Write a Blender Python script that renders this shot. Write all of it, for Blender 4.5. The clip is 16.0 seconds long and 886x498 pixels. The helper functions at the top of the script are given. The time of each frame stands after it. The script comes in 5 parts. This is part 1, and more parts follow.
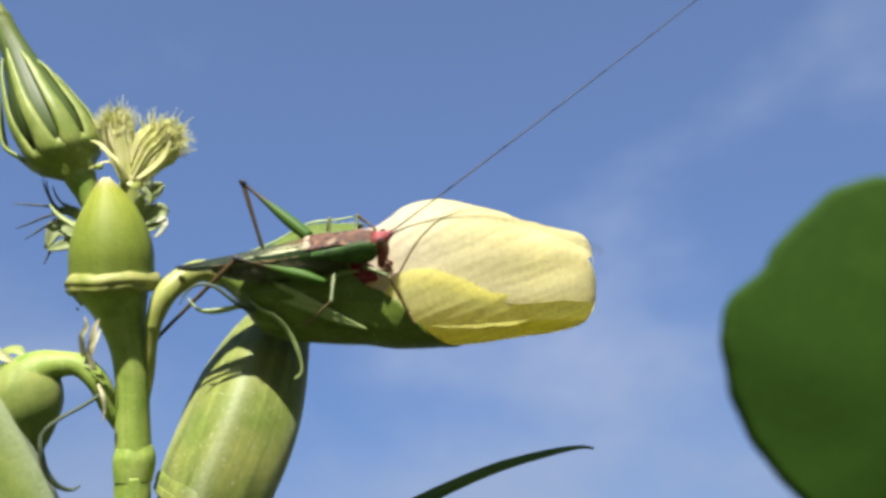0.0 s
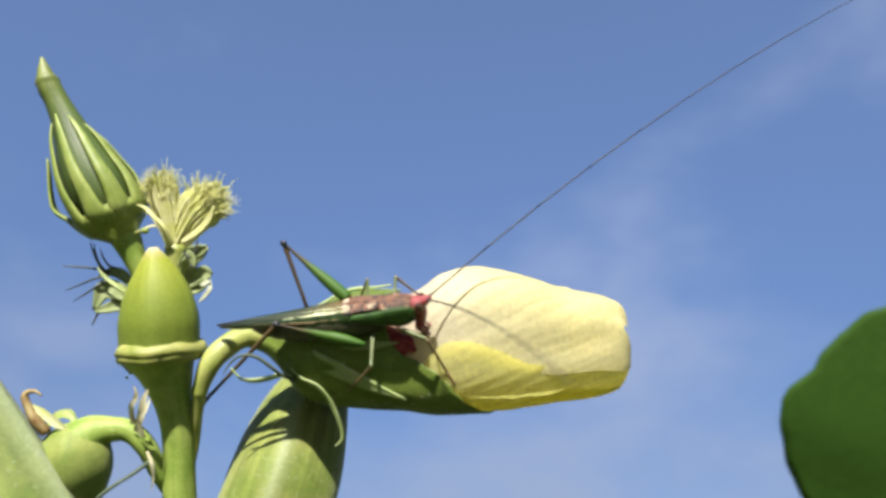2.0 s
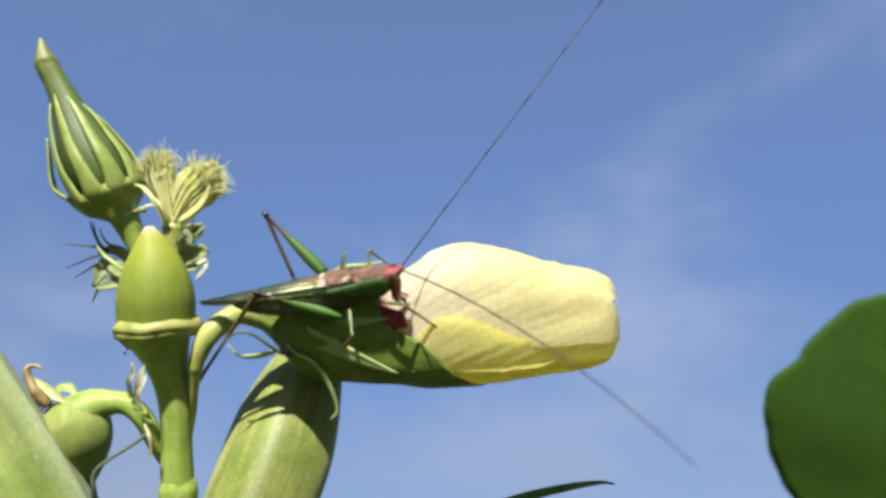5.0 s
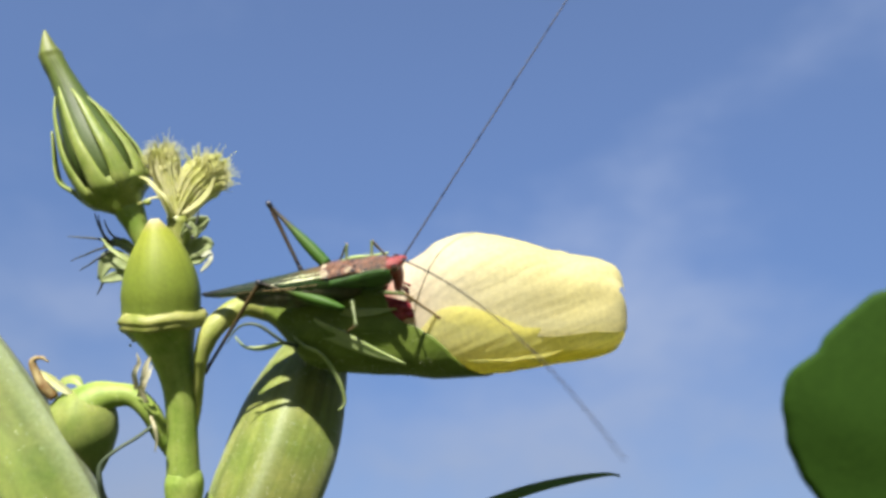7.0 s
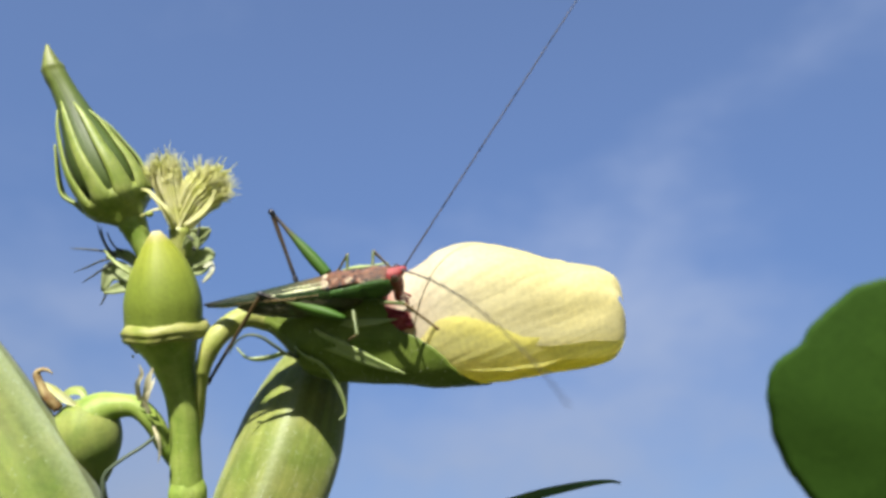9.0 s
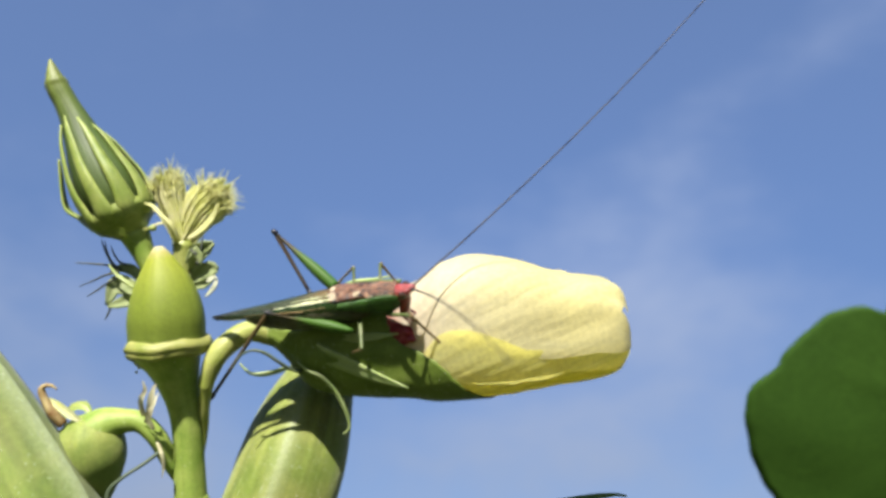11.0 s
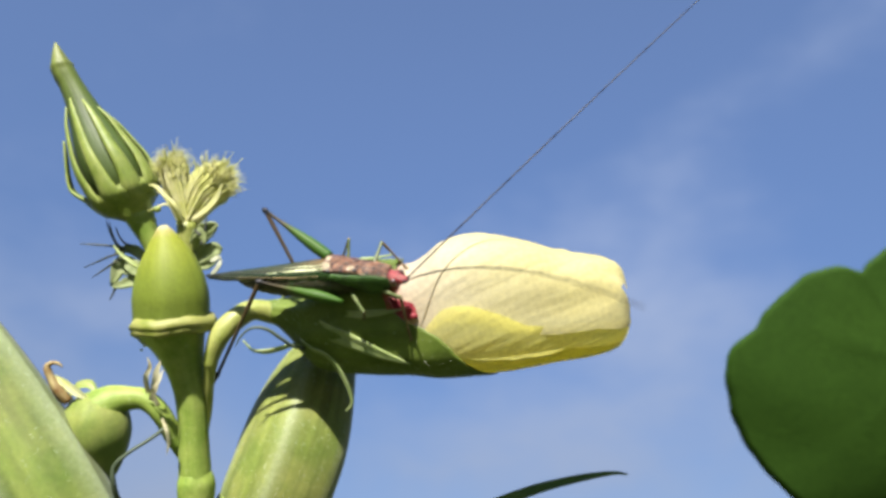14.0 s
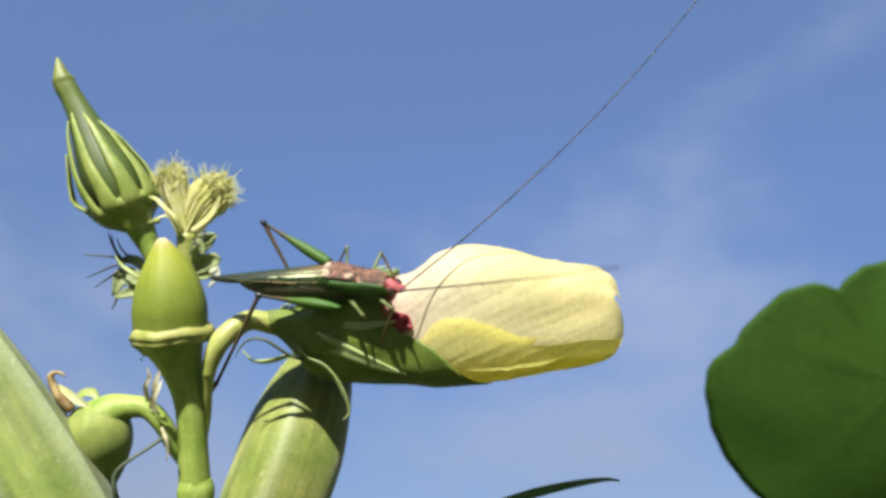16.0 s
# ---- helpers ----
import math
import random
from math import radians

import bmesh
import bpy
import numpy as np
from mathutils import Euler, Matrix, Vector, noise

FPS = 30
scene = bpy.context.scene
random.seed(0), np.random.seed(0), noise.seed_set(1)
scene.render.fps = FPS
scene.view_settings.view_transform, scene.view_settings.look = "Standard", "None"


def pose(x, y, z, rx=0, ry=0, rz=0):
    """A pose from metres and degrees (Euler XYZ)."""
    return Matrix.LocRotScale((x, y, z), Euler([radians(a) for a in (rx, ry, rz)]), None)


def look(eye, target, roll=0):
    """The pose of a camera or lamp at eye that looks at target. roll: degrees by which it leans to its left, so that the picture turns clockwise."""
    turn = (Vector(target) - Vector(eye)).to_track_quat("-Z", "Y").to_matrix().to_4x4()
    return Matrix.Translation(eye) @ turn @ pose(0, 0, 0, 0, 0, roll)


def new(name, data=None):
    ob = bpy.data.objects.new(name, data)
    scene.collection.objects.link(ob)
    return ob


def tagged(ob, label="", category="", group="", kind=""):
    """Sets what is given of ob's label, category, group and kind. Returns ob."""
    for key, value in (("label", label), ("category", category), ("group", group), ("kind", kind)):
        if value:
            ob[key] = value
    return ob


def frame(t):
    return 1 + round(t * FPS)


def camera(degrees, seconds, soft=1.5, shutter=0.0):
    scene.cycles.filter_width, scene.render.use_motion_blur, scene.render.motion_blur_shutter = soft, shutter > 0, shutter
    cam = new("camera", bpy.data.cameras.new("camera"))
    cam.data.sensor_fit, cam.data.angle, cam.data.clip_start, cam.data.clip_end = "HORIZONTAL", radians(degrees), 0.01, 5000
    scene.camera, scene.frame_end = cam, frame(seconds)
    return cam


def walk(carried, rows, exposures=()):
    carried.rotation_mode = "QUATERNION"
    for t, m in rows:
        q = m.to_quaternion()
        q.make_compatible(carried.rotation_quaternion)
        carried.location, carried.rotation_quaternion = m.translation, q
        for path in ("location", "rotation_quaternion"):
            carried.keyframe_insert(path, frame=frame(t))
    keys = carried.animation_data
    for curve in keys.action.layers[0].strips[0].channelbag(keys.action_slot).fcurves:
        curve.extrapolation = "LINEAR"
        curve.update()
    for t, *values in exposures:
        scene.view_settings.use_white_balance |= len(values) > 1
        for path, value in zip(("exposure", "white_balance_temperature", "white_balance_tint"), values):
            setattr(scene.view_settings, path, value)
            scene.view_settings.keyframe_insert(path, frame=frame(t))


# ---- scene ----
# ---- plan ----
# The plan is in millimetres: x to the right, y away from the eye, z up, its origin in the
# middle of the flower's plane. PLAN tips it back by 31 degrees and lifts it to 1.30 m.
MM = 0.001
TILT = 31.0
PLAN = pose(0, 0, 1.30, TILT, 0, 0)

cam = camera(60.0, 16.0, soft=3.3)
PATH = [
    (0, 1.430, -105.286, -9.811, 93.980, 0.699, -2.802),
    (0.2, 1.029, -105.201, -7.617, 94.406, 0.575, -2.826),
    (0.5, 0.428, -105.074, -4.325, 92.874, 0.388, -1.604),
    (0.7, -0.173, -105.254, -2.284, 91.722, 0.249, -1.402),
    (1, -1.075, -105.523, 0.777, 92.340, 0.040, -1.161),
    (1.3, -0.360, -105.946, -0.119, 92.576, 0.063, -1.518),
    (1.5, 0.117, -106.228, -0.716, 92.828, 0.078, -1.321),
    (1.7, -0.507, -106.637, 0.285, 93.030, 0.103, -1.483),
    (2, -1.444, -107.250, 1.786, 92.708, 0.140, -1.463),
    (2.3, -1.794, -107.122, 0.562, 93.360, 0.157, -1.280),
    (2.5, -2.027, -107.037, -0.254, 92.477, 0.168, -0.775),
    (2.7, -1.535, -107.217, -0.769, 91.837, 0.180, -0.410),
    (3, -0.798, -107.487, -1.541, 92.120, 0.197, -0.866),
    (3.2, 1.651, -107.510, 2.111, 90.908, -0.042, 0.124),
    (5.3, 1.804, -109.244, 2.658, 90.687, -0.146, -0.477),
    (5.5, 0.752, -109.356, 2.727, 90.085, -0.136, -0.343),
    (5.7, -0.215, -109.259, 2.692, 90.146, -0.077, 0.721),
    (6, -1.666, -109.114, 2.639, 90.078, 0.011, -0.032),
    (6.3, -0.851, -108.873, 0.984, 89.741, 0.004, 0.783),
    (6.5, -0.307, -108.713, -0.119, 90.087, -0.001, -0.162),
    (6.7, 0.457, -108.768, 0.723, 90.372, -0.011, -0.331),
    (7, 1.603, -108.850, 1.987, 90.450, -0.025, -0.177),
    (7.3, 1.595, -109.290, 4.445, 89.733, -0.062, -1.016),
    (7.5, 1.590, -109.583, 6.083, 90.351, -0.086, -0.652),
    (7.7, 1.634, -109.687, 6.220, 90.588, -0.040, 0.253),
    (8, 1.699, -109.843, 6.426, 90.754, 0.029, -0.280),
    (8.3, -0.066, -109.724, 5.105, 91.313, 0.171, 0.896),
    (8.5, -1.243, -109.644, 4.225, 90.474, 0.265, -0.110),
    (8.7, 0.941, -109.719, 3.519, 90.455, 0.294, -0.001),
    (10.8, 5.307, -108.369, 4.792, 89.913, 0.603, 1.735),
    (11, 4.227, -108.837, 5.990, 90.066, 0.656, 1.365),
    (11.3, 5.074, -109.477, 6.389, 90.632, 0.649, 1.396),
    (11.5, 5.638, -109.904, 6.655, 90.580, 0.645, 1.059),
    (11.7, 5.732, -109.857, 6.837, 90.431, 0.695, 0.998),
    (12, 5.874, -109.786, 7.109, 90.546, 0.769, 1.476),
    (12.3, 5.724, -109.971, 5.375, 90.614, 0.749, 2.014),
    (12.5, 5.624, -110.095, 4.219, 90.450, 0.736, 1.319),
    (12.7, 5.795, -110.026, 4.174, 90.796, 0.724, 0.949),
    (13, 6.052, -109.923, 4.107, 90.700, 0.707, 1.474),
    (13.3, 5.734, -110.135, 2.760, 90.195, 0.671, 0.793),
    (13.5, 5.522, -110.277, 1.862, 90.779, 0.647, 1.106),
    (13.7, 4.801, -110.170, 2.021, 90.520, 0.693, 1.619),
    (14, 3.719, -110.009, 2.260, 90.465, 0.762, 1.245),
    (14.3, 4.894, -110.122, 5.401, 89.789, 0.820, 1.775),
    (14.5, 5.677, -110.197, 7.495, 90.239, 0.859, 2.050),
    (14.7, 5.785, -110.717, 7.757, 91.076, 0.878, 2.010),
    (15, 5.947, -111.498, 8.151, 90.401, 0.907, 1.818),
    (15.3, 6.234, -111.523, 7.594, 90.323, 0.850, 2.061),
    (15.5, 6.426, -111.540, 7.223, 89.812, 0.812, 2.200),
    (15.7, 6.630, -111.562, 6.476, 89.806, 0.838, 2.764),
    (16, 6.935, -111.594, 5.356, 89.691, 0.876, 2.339),
]
walk(cam, [(t, PLAN @ pose(x * MM, y * MM, z * MM, rx, ry, rz)) for t, x, y, z, rx, ry, rz in PATH])
cam.data.dof.use_dof = True
cam.data.dof.focus_distance = 0.108
cam.data.dof.aperture_fstop = 20.0

# ---- world and sun ----
LIGHT_WAY = (PLAN.to_3x3() @ Vector((1.7, 6.5, -13.6))).normalized()   # the way the sunlight goes
SUN_UP = math.asin(-LIGHT_WAY.z)
SUN_TURN = math.atan2(-LIGHT_WAY.x, -LIGHT_WAY.y)
scene.view_settings.exposure = 1.57


def make_world():
    world = bpy.data.worlds.new("sky")
    scene.world = world
    world.use_nodes = True
    nt = world.node_tree
    nt.nodes.clear()
    out = nt.nodes.new("ShaderNodeOutputWorld")
    bg = nt.nodes.new("ShaderNodeBackground")
    bg.inputs["Strength"].default_value = 0.0545
    sky = nt.nodes.new("ShaderNodeTexSky")
    sky.sky_type = "NISHITA"
    sky.sun_disc = False
    sky.sun_elevation = SUN_UP
    sky.sun_rotation = SUN_TURN
    sky.altitude = 100
    sky.air_density, sky.dust_density, sky.ozone_density = 0.95, 0.2, 3.2
    # thin cirrus over the whole vault, denser towards the horizon
    co = nt.nodes.new("ShaderNodeTexCoord")
    mp = nt.nodes.new("ShaderNodeMapping")
    mp.inputs["Scale"].default_value = (1.0, 1.0, 1.7)
    mp.inputs["Rotation"].default_value = (0.25, -0.35, 0.3)
    mp.inputs["Location"].default_value = (6.12, 17.02, 19.24)
    n1 = nt.nodes.new("ShaderNodeTexNoise")
    n1.inputs["Scale"].default_value = 1.6
    n1.inputs["Detail"].default_value = 5
    n1.inputs["Roughness"].default_value = 0.55
    n1.inputs["Distortion"].default_value = 0.0
    sep = nt.nodes.new("ShaderNodeSeparateXYZ")
    low = nt.nodes.new("ShaderNodeMapRange")
    low.inputs["From Min"].default_value, low.inputs["From Max"].default_value = 0.75, 0.10
    low.inputs["To Min"].default_value, low.inputs["To Max"].default_value = -0.20, 0.25
    add = nt.nodes.new("ShaderNodeMath")
    add.operation = "ADD"
    ramp = nt.nodes.new("ShaderNodeMapRange")
    ramp.interpolation_type = "SMOOTHSTEP"
    ramp.inputs["From Min"].default_value, ramp.inputs["From Max"].default_value = 0.40, 0.82
    ramp.inputs["To Min"].default_value, ramp.inputs["To Max"].default_value = 0.08, 0.84
    mix = nt.nodes.new("ShaderNodeMix")
    mix.data_type = "RGBA"
    mix.inputs["B"].default_value = (3.6, 4.0, 4.95, 1)
    hue = nt.nodes.new("ShaderNodeHueSaturation")
    hue.inputs["Saturation"].default_value = 1.12
    ln = nt.links.new
    ln(co.outputs["Generated"], mp.inputs["Vector"])
    ln(mp.outputs["Vector"], n1.inputs["Vector"])
    ln(co.outputs["Generated"], sep.inputs["Vector"])
    ln(sep.outputs["Z"], low.inputs["Value"])
    ln(n1.outputs["Fac"], add.inputs[0])
    ln(low.outputs["Result"], add.inputs[1])
    ln(add.outputs["Value"], ramp.inputs["Value"])
    ln(ramp.outputs["Result"], mix.inputs["Factor"])
    ln(sky.outputs["Color"], hue.inputs["Color"])
    warm = nt.nodes.new("ShaderNodeMix")
    warm.data_type, warm.blend_type = "RGBA", "MULTIPLY"
    warm.inputs["Factor"].default_value = 1.0
    warm.inputs["B"].default_value = (1.09, 0.955, 1.01, 1)
    ln(hue.outputs["Color"], warm.inputs["A"])
    ln(warm.outputs["Result"], mix.inputs["A"])
    # an added gradient scales the sky's colour: dimmer at the horizon, brighter overhead
    sky_scale = nt.nodes.new("ShaderNodeMapRange")
    sky_scale.interpolation_type = "SMOOTHSTEP"
    sky_scale.inputs["From Min"].default_value, sky_scale.inputs["From Max"].default_value = 0.05, 0.80
    sky_scale.inputs["To Min"].default_value, sky_scale.inputs["To Max"].default_value = 0.60, 1.26
    ln(sep.outputs["Z"], sky_scale.inputs["Value"])
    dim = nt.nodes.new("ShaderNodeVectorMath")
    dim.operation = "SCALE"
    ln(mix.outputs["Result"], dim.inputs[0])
    ln(sky_scale.outputs["Result"], dim.inputs["Scale"])
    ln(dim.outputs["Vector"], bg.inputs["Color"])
    ln(bg.outputs["Background"], out.inputs["Surface"])


make_world()
sun = new("sun", bpy.data.lights.new("sun", "SUN"))
sun.data.energy, sun.data.angle, sun.data.color = 5.0, radians(1.0), (1.0, 0.95, 0.86)
sun.matrix_world = look((0, 0, 0), LIGHT_WAY) @ Matrix.Identity(4)
sun.location = (0, -2, 6)


# ---- materials ----
def link_noise(nt, vector, scale, detail=3.0, rough=0.55):
    n = nt.nodes.new("ShaderNodeTexNoise")
    n.inputs["Scale"].default_value, n.inputs["Detail"].default_value, n.inputs["Roughness"].default_value = scale, detail, rough
    nt.links.new(vector, n.inputs["Vector"])
    return n.outputs["Fac"]


def ramp_of(nt, value, stops):
    r = nt.nodes.new("ShaderNodeValToRGB")
    while len(r.color_ramp.elements) < len(stops):
        r.color_ramp.elements.new(0.5)
    for e, (at, c) in zip(r.color_ramp.elements, stops):
        e.position, e.color = at, (*c, 1)
    nt.links.new(value, r.inputs["Fac"])
    return r.outputs["Color"]


def blend(nt, fac, a, b, how="MIX"):
    m = nt.nodes.new("ShaderNodeMix")
    m.data_type, m.blend_type = "RGBA", how
    for value, sock in ((fac, m.inputs["Factor"]), (a, m.inputs["A"]), (b, m.inputs["B"])):
        if isinstance(value, (int, float)):
            sock.default_value = value
        elif isinstance(value, tuple):
            sock.default_value = (*value, 1)
        else:
            nt.links.new(value, sock)
    return m.outputs["Result"]


def tissue(name, dark, light, size=3.0, fine=0.35, rough=0.45, gloss=0.4, through_light=0.0, bump=0.25,
           along=None, speck=None, streak=0.0, streak_count=26.0, sheen=0.0, soft=0.0, ribs=None, blotch=None, dot=1.1):
    """Plant or insect tissue. size, fine: millimetres of the two scales of variation. along: colour stops over the
    length (UV x). speck: colour of small dots. streak: depth of the lines that run along the piece (UV)."""
    m = bpy.data.materials.new(name)
    m.use_nodes = True
    nt = m.node_tree
    nt.nodes.clear()
    out = nt.nodes.new("ShaderNodeOutputMaterial")
    bsdf = nt.nodes.new("ShaderNodeBsdfPrincipled")
    co = nt.nodes.new("ShaderNodeTexCoord")
    big = link_noise(nt, co.outputs["Object"], 1000 / size, 3)
    small = link_noise(nt, co.outputs["Object"], 1000 / fine, 4, 0.65)
    colour = ramp_of(nt, big, [(0.34, dark), (0.66, light)])
    relief = small
    if along:
        sep = nt.nodes.new("ShaderNodeSeparateXYZ")
        nt.links.new(co.outputs["UV"], sep.inputs["Vector"])
        wob = nt.nodes.new("ShaderNodeMath")
        wob.operation = "MULTIPLY_ADD"
        wob.inputs[1].default_value = 0.05
        nt.links.new(big, wob.inputs[0])
        nt.links.new(sep.outputs["X"], wob.inputs[2])
        stops = ramp_of(nt, wob.outputs["Value"], along)
        colour = blend(nt, 0.25, stops, blend(nt, 1.0, stops, colour, "OVERLAY"))
    if streak:
        mp = nt.nodes.new("ShaderNodeMapping")
        mp.inputs["Scale"].default_value = (1.6, streak_count, 1)
        nt.links.new(co.outputs["UV"], mp.inputs["Vector"])
        lines = link_noise(nt, mp.outputs["Vector"], 1.0, 2.5, 0.6)
        shade = ramp_of(nt, lines, [(0.35, (1 - streak,) * 3), (0.62, (1 + 0.4 * streak,) * 3)])
        colour = blend(nt, 1.0, colour, shade, "MULTIPLY")
        relief = blend(nt, 0.6, small, lines)
    if ribs:
        count, turn, pale = ribs
        sep = nt.nodes.new("ShaderNodeSeparateXYZ")
        nt.links.new(co.outputs["UV"], sep.inputs["Vector"])
        last = sep.outputs["Y"]
        for how, by in (("MULTIPLY_ADD", count), ("FRACT", 0), ("SUBTRACT", 0.5), ("ABSOLUTE", 0)):
            q = nt.nodes.new("ShaderNodeMath")
            q.operation = how
            q.inputs[1].default_value = by
            if how == "MULTIPLY_ADD":
                q.inputs[2].default_value = turn * count / 6.2832
            nt.links.new(last, q.inputs[0])
            last = q.outputs["Value"]
        wave = nt.nodes.new("ShaderNodeMath")
        wave.operation = "MULTIPLY_ADD"
        wave.inputs[1].default_value = 0.10
        nt.links.new(small, wave.inputs[0])
        nt.links.new(last, wave.inputs[2])
        crest = ramp_of(nt, wave.outputs["Value"], [(0.34, (0, 0, 0)), (0.46, (0.35, 0.35, 0.35)), (0.54, (0.9, 0.9, 0.9))])
        colour = blend(nt, crest, colour, pale)
    grain = ramp_of(nt, small, [(0.3, (0.86,) * 3), (0.7, (1.1,) * 3)])
    colour = blend(nt, 1.0, colour, grain, "MULTIPLY")
    if blotch:
        width, dye, start = blotch
        patch = link_noise(nt, co.outputs["Object"], 1000 / width, 4, 0.7)
        colour = blend(nt, ramp_of(nt, patch, [(start, (0, 0, 0)), (start + 0.07, (1, 1, 1))]), colour, dye)
    if speck:
        v = nt.nodes.new("ShaderNodeTexVoronoi")
        v.inputs["Scale"].default_value = 1000 / dot
        nt.links.new(co.outputs["Object"], v.inputs["Vector"])
        dots = ramp_of(nt, v.outputs["Distance"], [(0.05, (0.55, 0.55, 0.55)), (0.15, (0, 0, 0))])
        colour = blend(nt, dots, colour, speck)
    nt.links.new(colour, bsdf.inputs["Base Color"])
    bsdf.inputs["Roughness"].default_value = rough
    bsdf.inputs["Specular IOR Level"].default_value = gloss
    bsdf.inputs["Sheen Weight"].default_value = sheen
    if soft:
        bsdf.inputs["Subsurface Weight"].default_value = soft
        bsdf.inputs["Subsurface Radius"].default_value = (0.9, 1.0, 0.35)
        bsdf.inputs["Subsurface Scale"].default_value = 0.0012
    b = nt.nodes.new("ShaderNodeBump")
    b.inputs["Strength"].default_value = bump
    b.inputs["Distance"].default_value = 0.0002
    nt.links.new(relief, b.inputs["Height"])
    nt.links.new(b.outputs["Normal"], bsdf.inputs["Normal"])
    end = bsdf.outputs["BSDF"]
    if through_light:
        tr = nt.nodes.new("ShaderNodeBsdfTranslucent")
        nt.links.new(colour, tr.inputs["Color"])
        ms = nt.nodes.new("ShaderNodeMixShader")
        ms.inputs["Fac"].default_value = through_light
        nt.links.new(end, ms.inputs[1])
        nt.links.new(tr.outputs["BSDF"], ms.inputs[2])
        end = ms.outputs["Shader"]
    nt.links.new(end, out.inputs["Surface"])
    return m


STEM = tissue("green_stem", (0.130, 0.196, 0.029), (0.232, 0.285, 0.068), 4, 0.4, 0.55, 0.25, 0.0, 0.5, speck=(0.355, 0.376, 0.219), streak=0.12, streak_count=14, soft=0.2)
PALE = tissue("pale_pedicel", (0.184, 0.216, 0.042), (0.270, 0.281, 0.086), 4, 0.4, 0.45, 0.35, 0.0, 0.3, streak=0.15, soft=0.2)
POD = tissue("pod_skin", (0.099, 0.135, 0.023), (0.172, 0.188, 0.048), 6, 0.5, 0.58, 0.22, 0.0, 0.6, speck=(0.338, 0.364, 0.299), streak=0.30, streak_count=26, sheen=0.06, soft=0.3, ribs=(5.0, 0.25, (0.183, 0.210, 0.098)))
NEARPOD = tissue("ribbed_pod_skin", (0.080, 0.121, 0.018), (0.142, 0.169, 0.039), 6, 0.5, 0.58, 0.22, 0.0, 0.6, speck=(0.276, 0.329, 0.230), streak=0.42, streak_count=13, sheen=0.06, soft=0.3, ribs=(5.0, 0.63, (0.198, 0.233, 0.131)))
# stops put shade into the base, sun into the top; the tip is pale
YOUNG = tissue("young_pod_skin", (0.145, 0.182, 0.021), (0.195, 0.228, 0.033), 5, 0.45, 0.6, 0.22, 0.0, 0.35,
               along=[(0.0, (0.098, 0.132, 0.021)), (0.45, (0.145, 0.182, 0.021)), (0.8, (0.216, 0.236, 0.025)), (0.90, (0.305, 0.271, 0.100)), (0.98, (0.420, 0.380, 0.220))], streak=0.10, streak_count=22, soft=0.2)
SIDE = tissue("small_pod_skin", (0.115, 0.158, 0.031), (0.195, 0.218, 0.059), 5, 0.45, 0.62, 0.18, 0.0, 0.6, streak=0.12, streak_count=16, sheen=0.06, soft=0.35)
RIM = tissue("rim_skin", (0.152, 0.177, 0.031), (0.246, 0.242, 0.076), 2.5, 0.35, 0.5, 0.3, 0.0, 0.5, soft=0.2)
BUD = tissue("bud_sheath", (0.043, 0.078, 0.018), (0.096, 0.134, 0.036), 3, 0.35, 0.5, 0.3, 0.1, 0.4,
             along=[(0.0, (0.057, 0.087, 0.018)), (0.5, (0.061, 0.095, 0.022)), (0.75, (0.117, 0.156, 0.033)), (1.0, (0.218, 0.242, 0.058))], streak=0.3)
BRACT = tissue("bract_green", (0.163, 0.219, 0.040), (0.251, 0.294, 0.077), 2.5, 0.35, 0.45, 0.35, 0.2, 0.25, streak=0.15, streak_count=6, soft=0.2)
SEPAL = tissue("grey_bract", (0.220, 0.292, 0.105), (0.319, 0.380, 0.165), 2.5, 0.35, 0.45, 0.35, 0.2, 0.25, streak=0.2, streak_count=6, soft=0.2)
CALYX = tissue("calyx_green", (0.072, 0.113, 0.013), (0.120, 0.164, 0.029), 5, 0.4, 0.55, 0.28, 0.12, 0.5, speck=(0.170, 0.212, 0.077), streak=0.16, streak_count=20)
PETAL = tissue("petal_cream", (0.604, 0.556, 0.340), (0.639, 0.592, 0.394), 7, 0.6, 0.55, 0.25, 0.55, 0.4,
               along=[(0.0, (0.238, 0.011, 0.022)), (0.06, (0.445, 0.116, 0.119)), (0.12, (0.633, 0.543, 0.463)), (0.24, (0.652, 0.601, 0.484)), (0.46, (0.643, 0.601, 0.394)), (0.75, (0.639, 0.595, 0.340)), (1.0, (0.633, 0.588, 0.331))],
               streak=0.07, streak_count=90, sheen=0.1)
# yellower copy of the cream petal: light shining through lower petals, put into colour
PETAL_LIT_THROUGH = tissue("petal_glow_yellow", (0.818, 0.782, 0.280), (0.840, 0.807, 0.344), 7, 0.6, 0.55, 0.25, 0.74, 0.4,
                      along=[(0.0, (0.332, 0.012, 0.025)), (0.06, (0.509, 0.067, 0.071)), (0.12, (0.781, 0.678, 0.392)), (0.22, (0.818, 0.787, 0.405)), (0.5, (0.823, 0.787, 0.322)), (1.0, (0.818, 0.770, 0.256))],
                      streak=0.10, streak_count=90, sheen=0.1)
TUFT = tissue("young_leaf", (0.616, 0.629, 0.237), (0.749, 0.728, 0.440), 2, 0.3, 0.5, 0.3, 0.5, 0.3)
DRY = tissue("dry_bract", (0.393, 0.352, 0.202), (0.655, 0.624, 0.428), 1.6, 0.3, 0.7, 0.2, 0.3, 0.5, streak=0.3)
DRYGREEN = tissue("withered_green", (0.238, 0.295, 0.114), (0.370, 0.419, 0.216), 1.6, 0.3, 0.6, 0.25, 0.45, 0.5, streak=0.25)
TAN = tissue("withered_style", (0.143, 0.073, 0.025), (0.294, 0.235, 0.107), 1.5, 0.3, 0.6, 0.3, 0.1, 0.4)
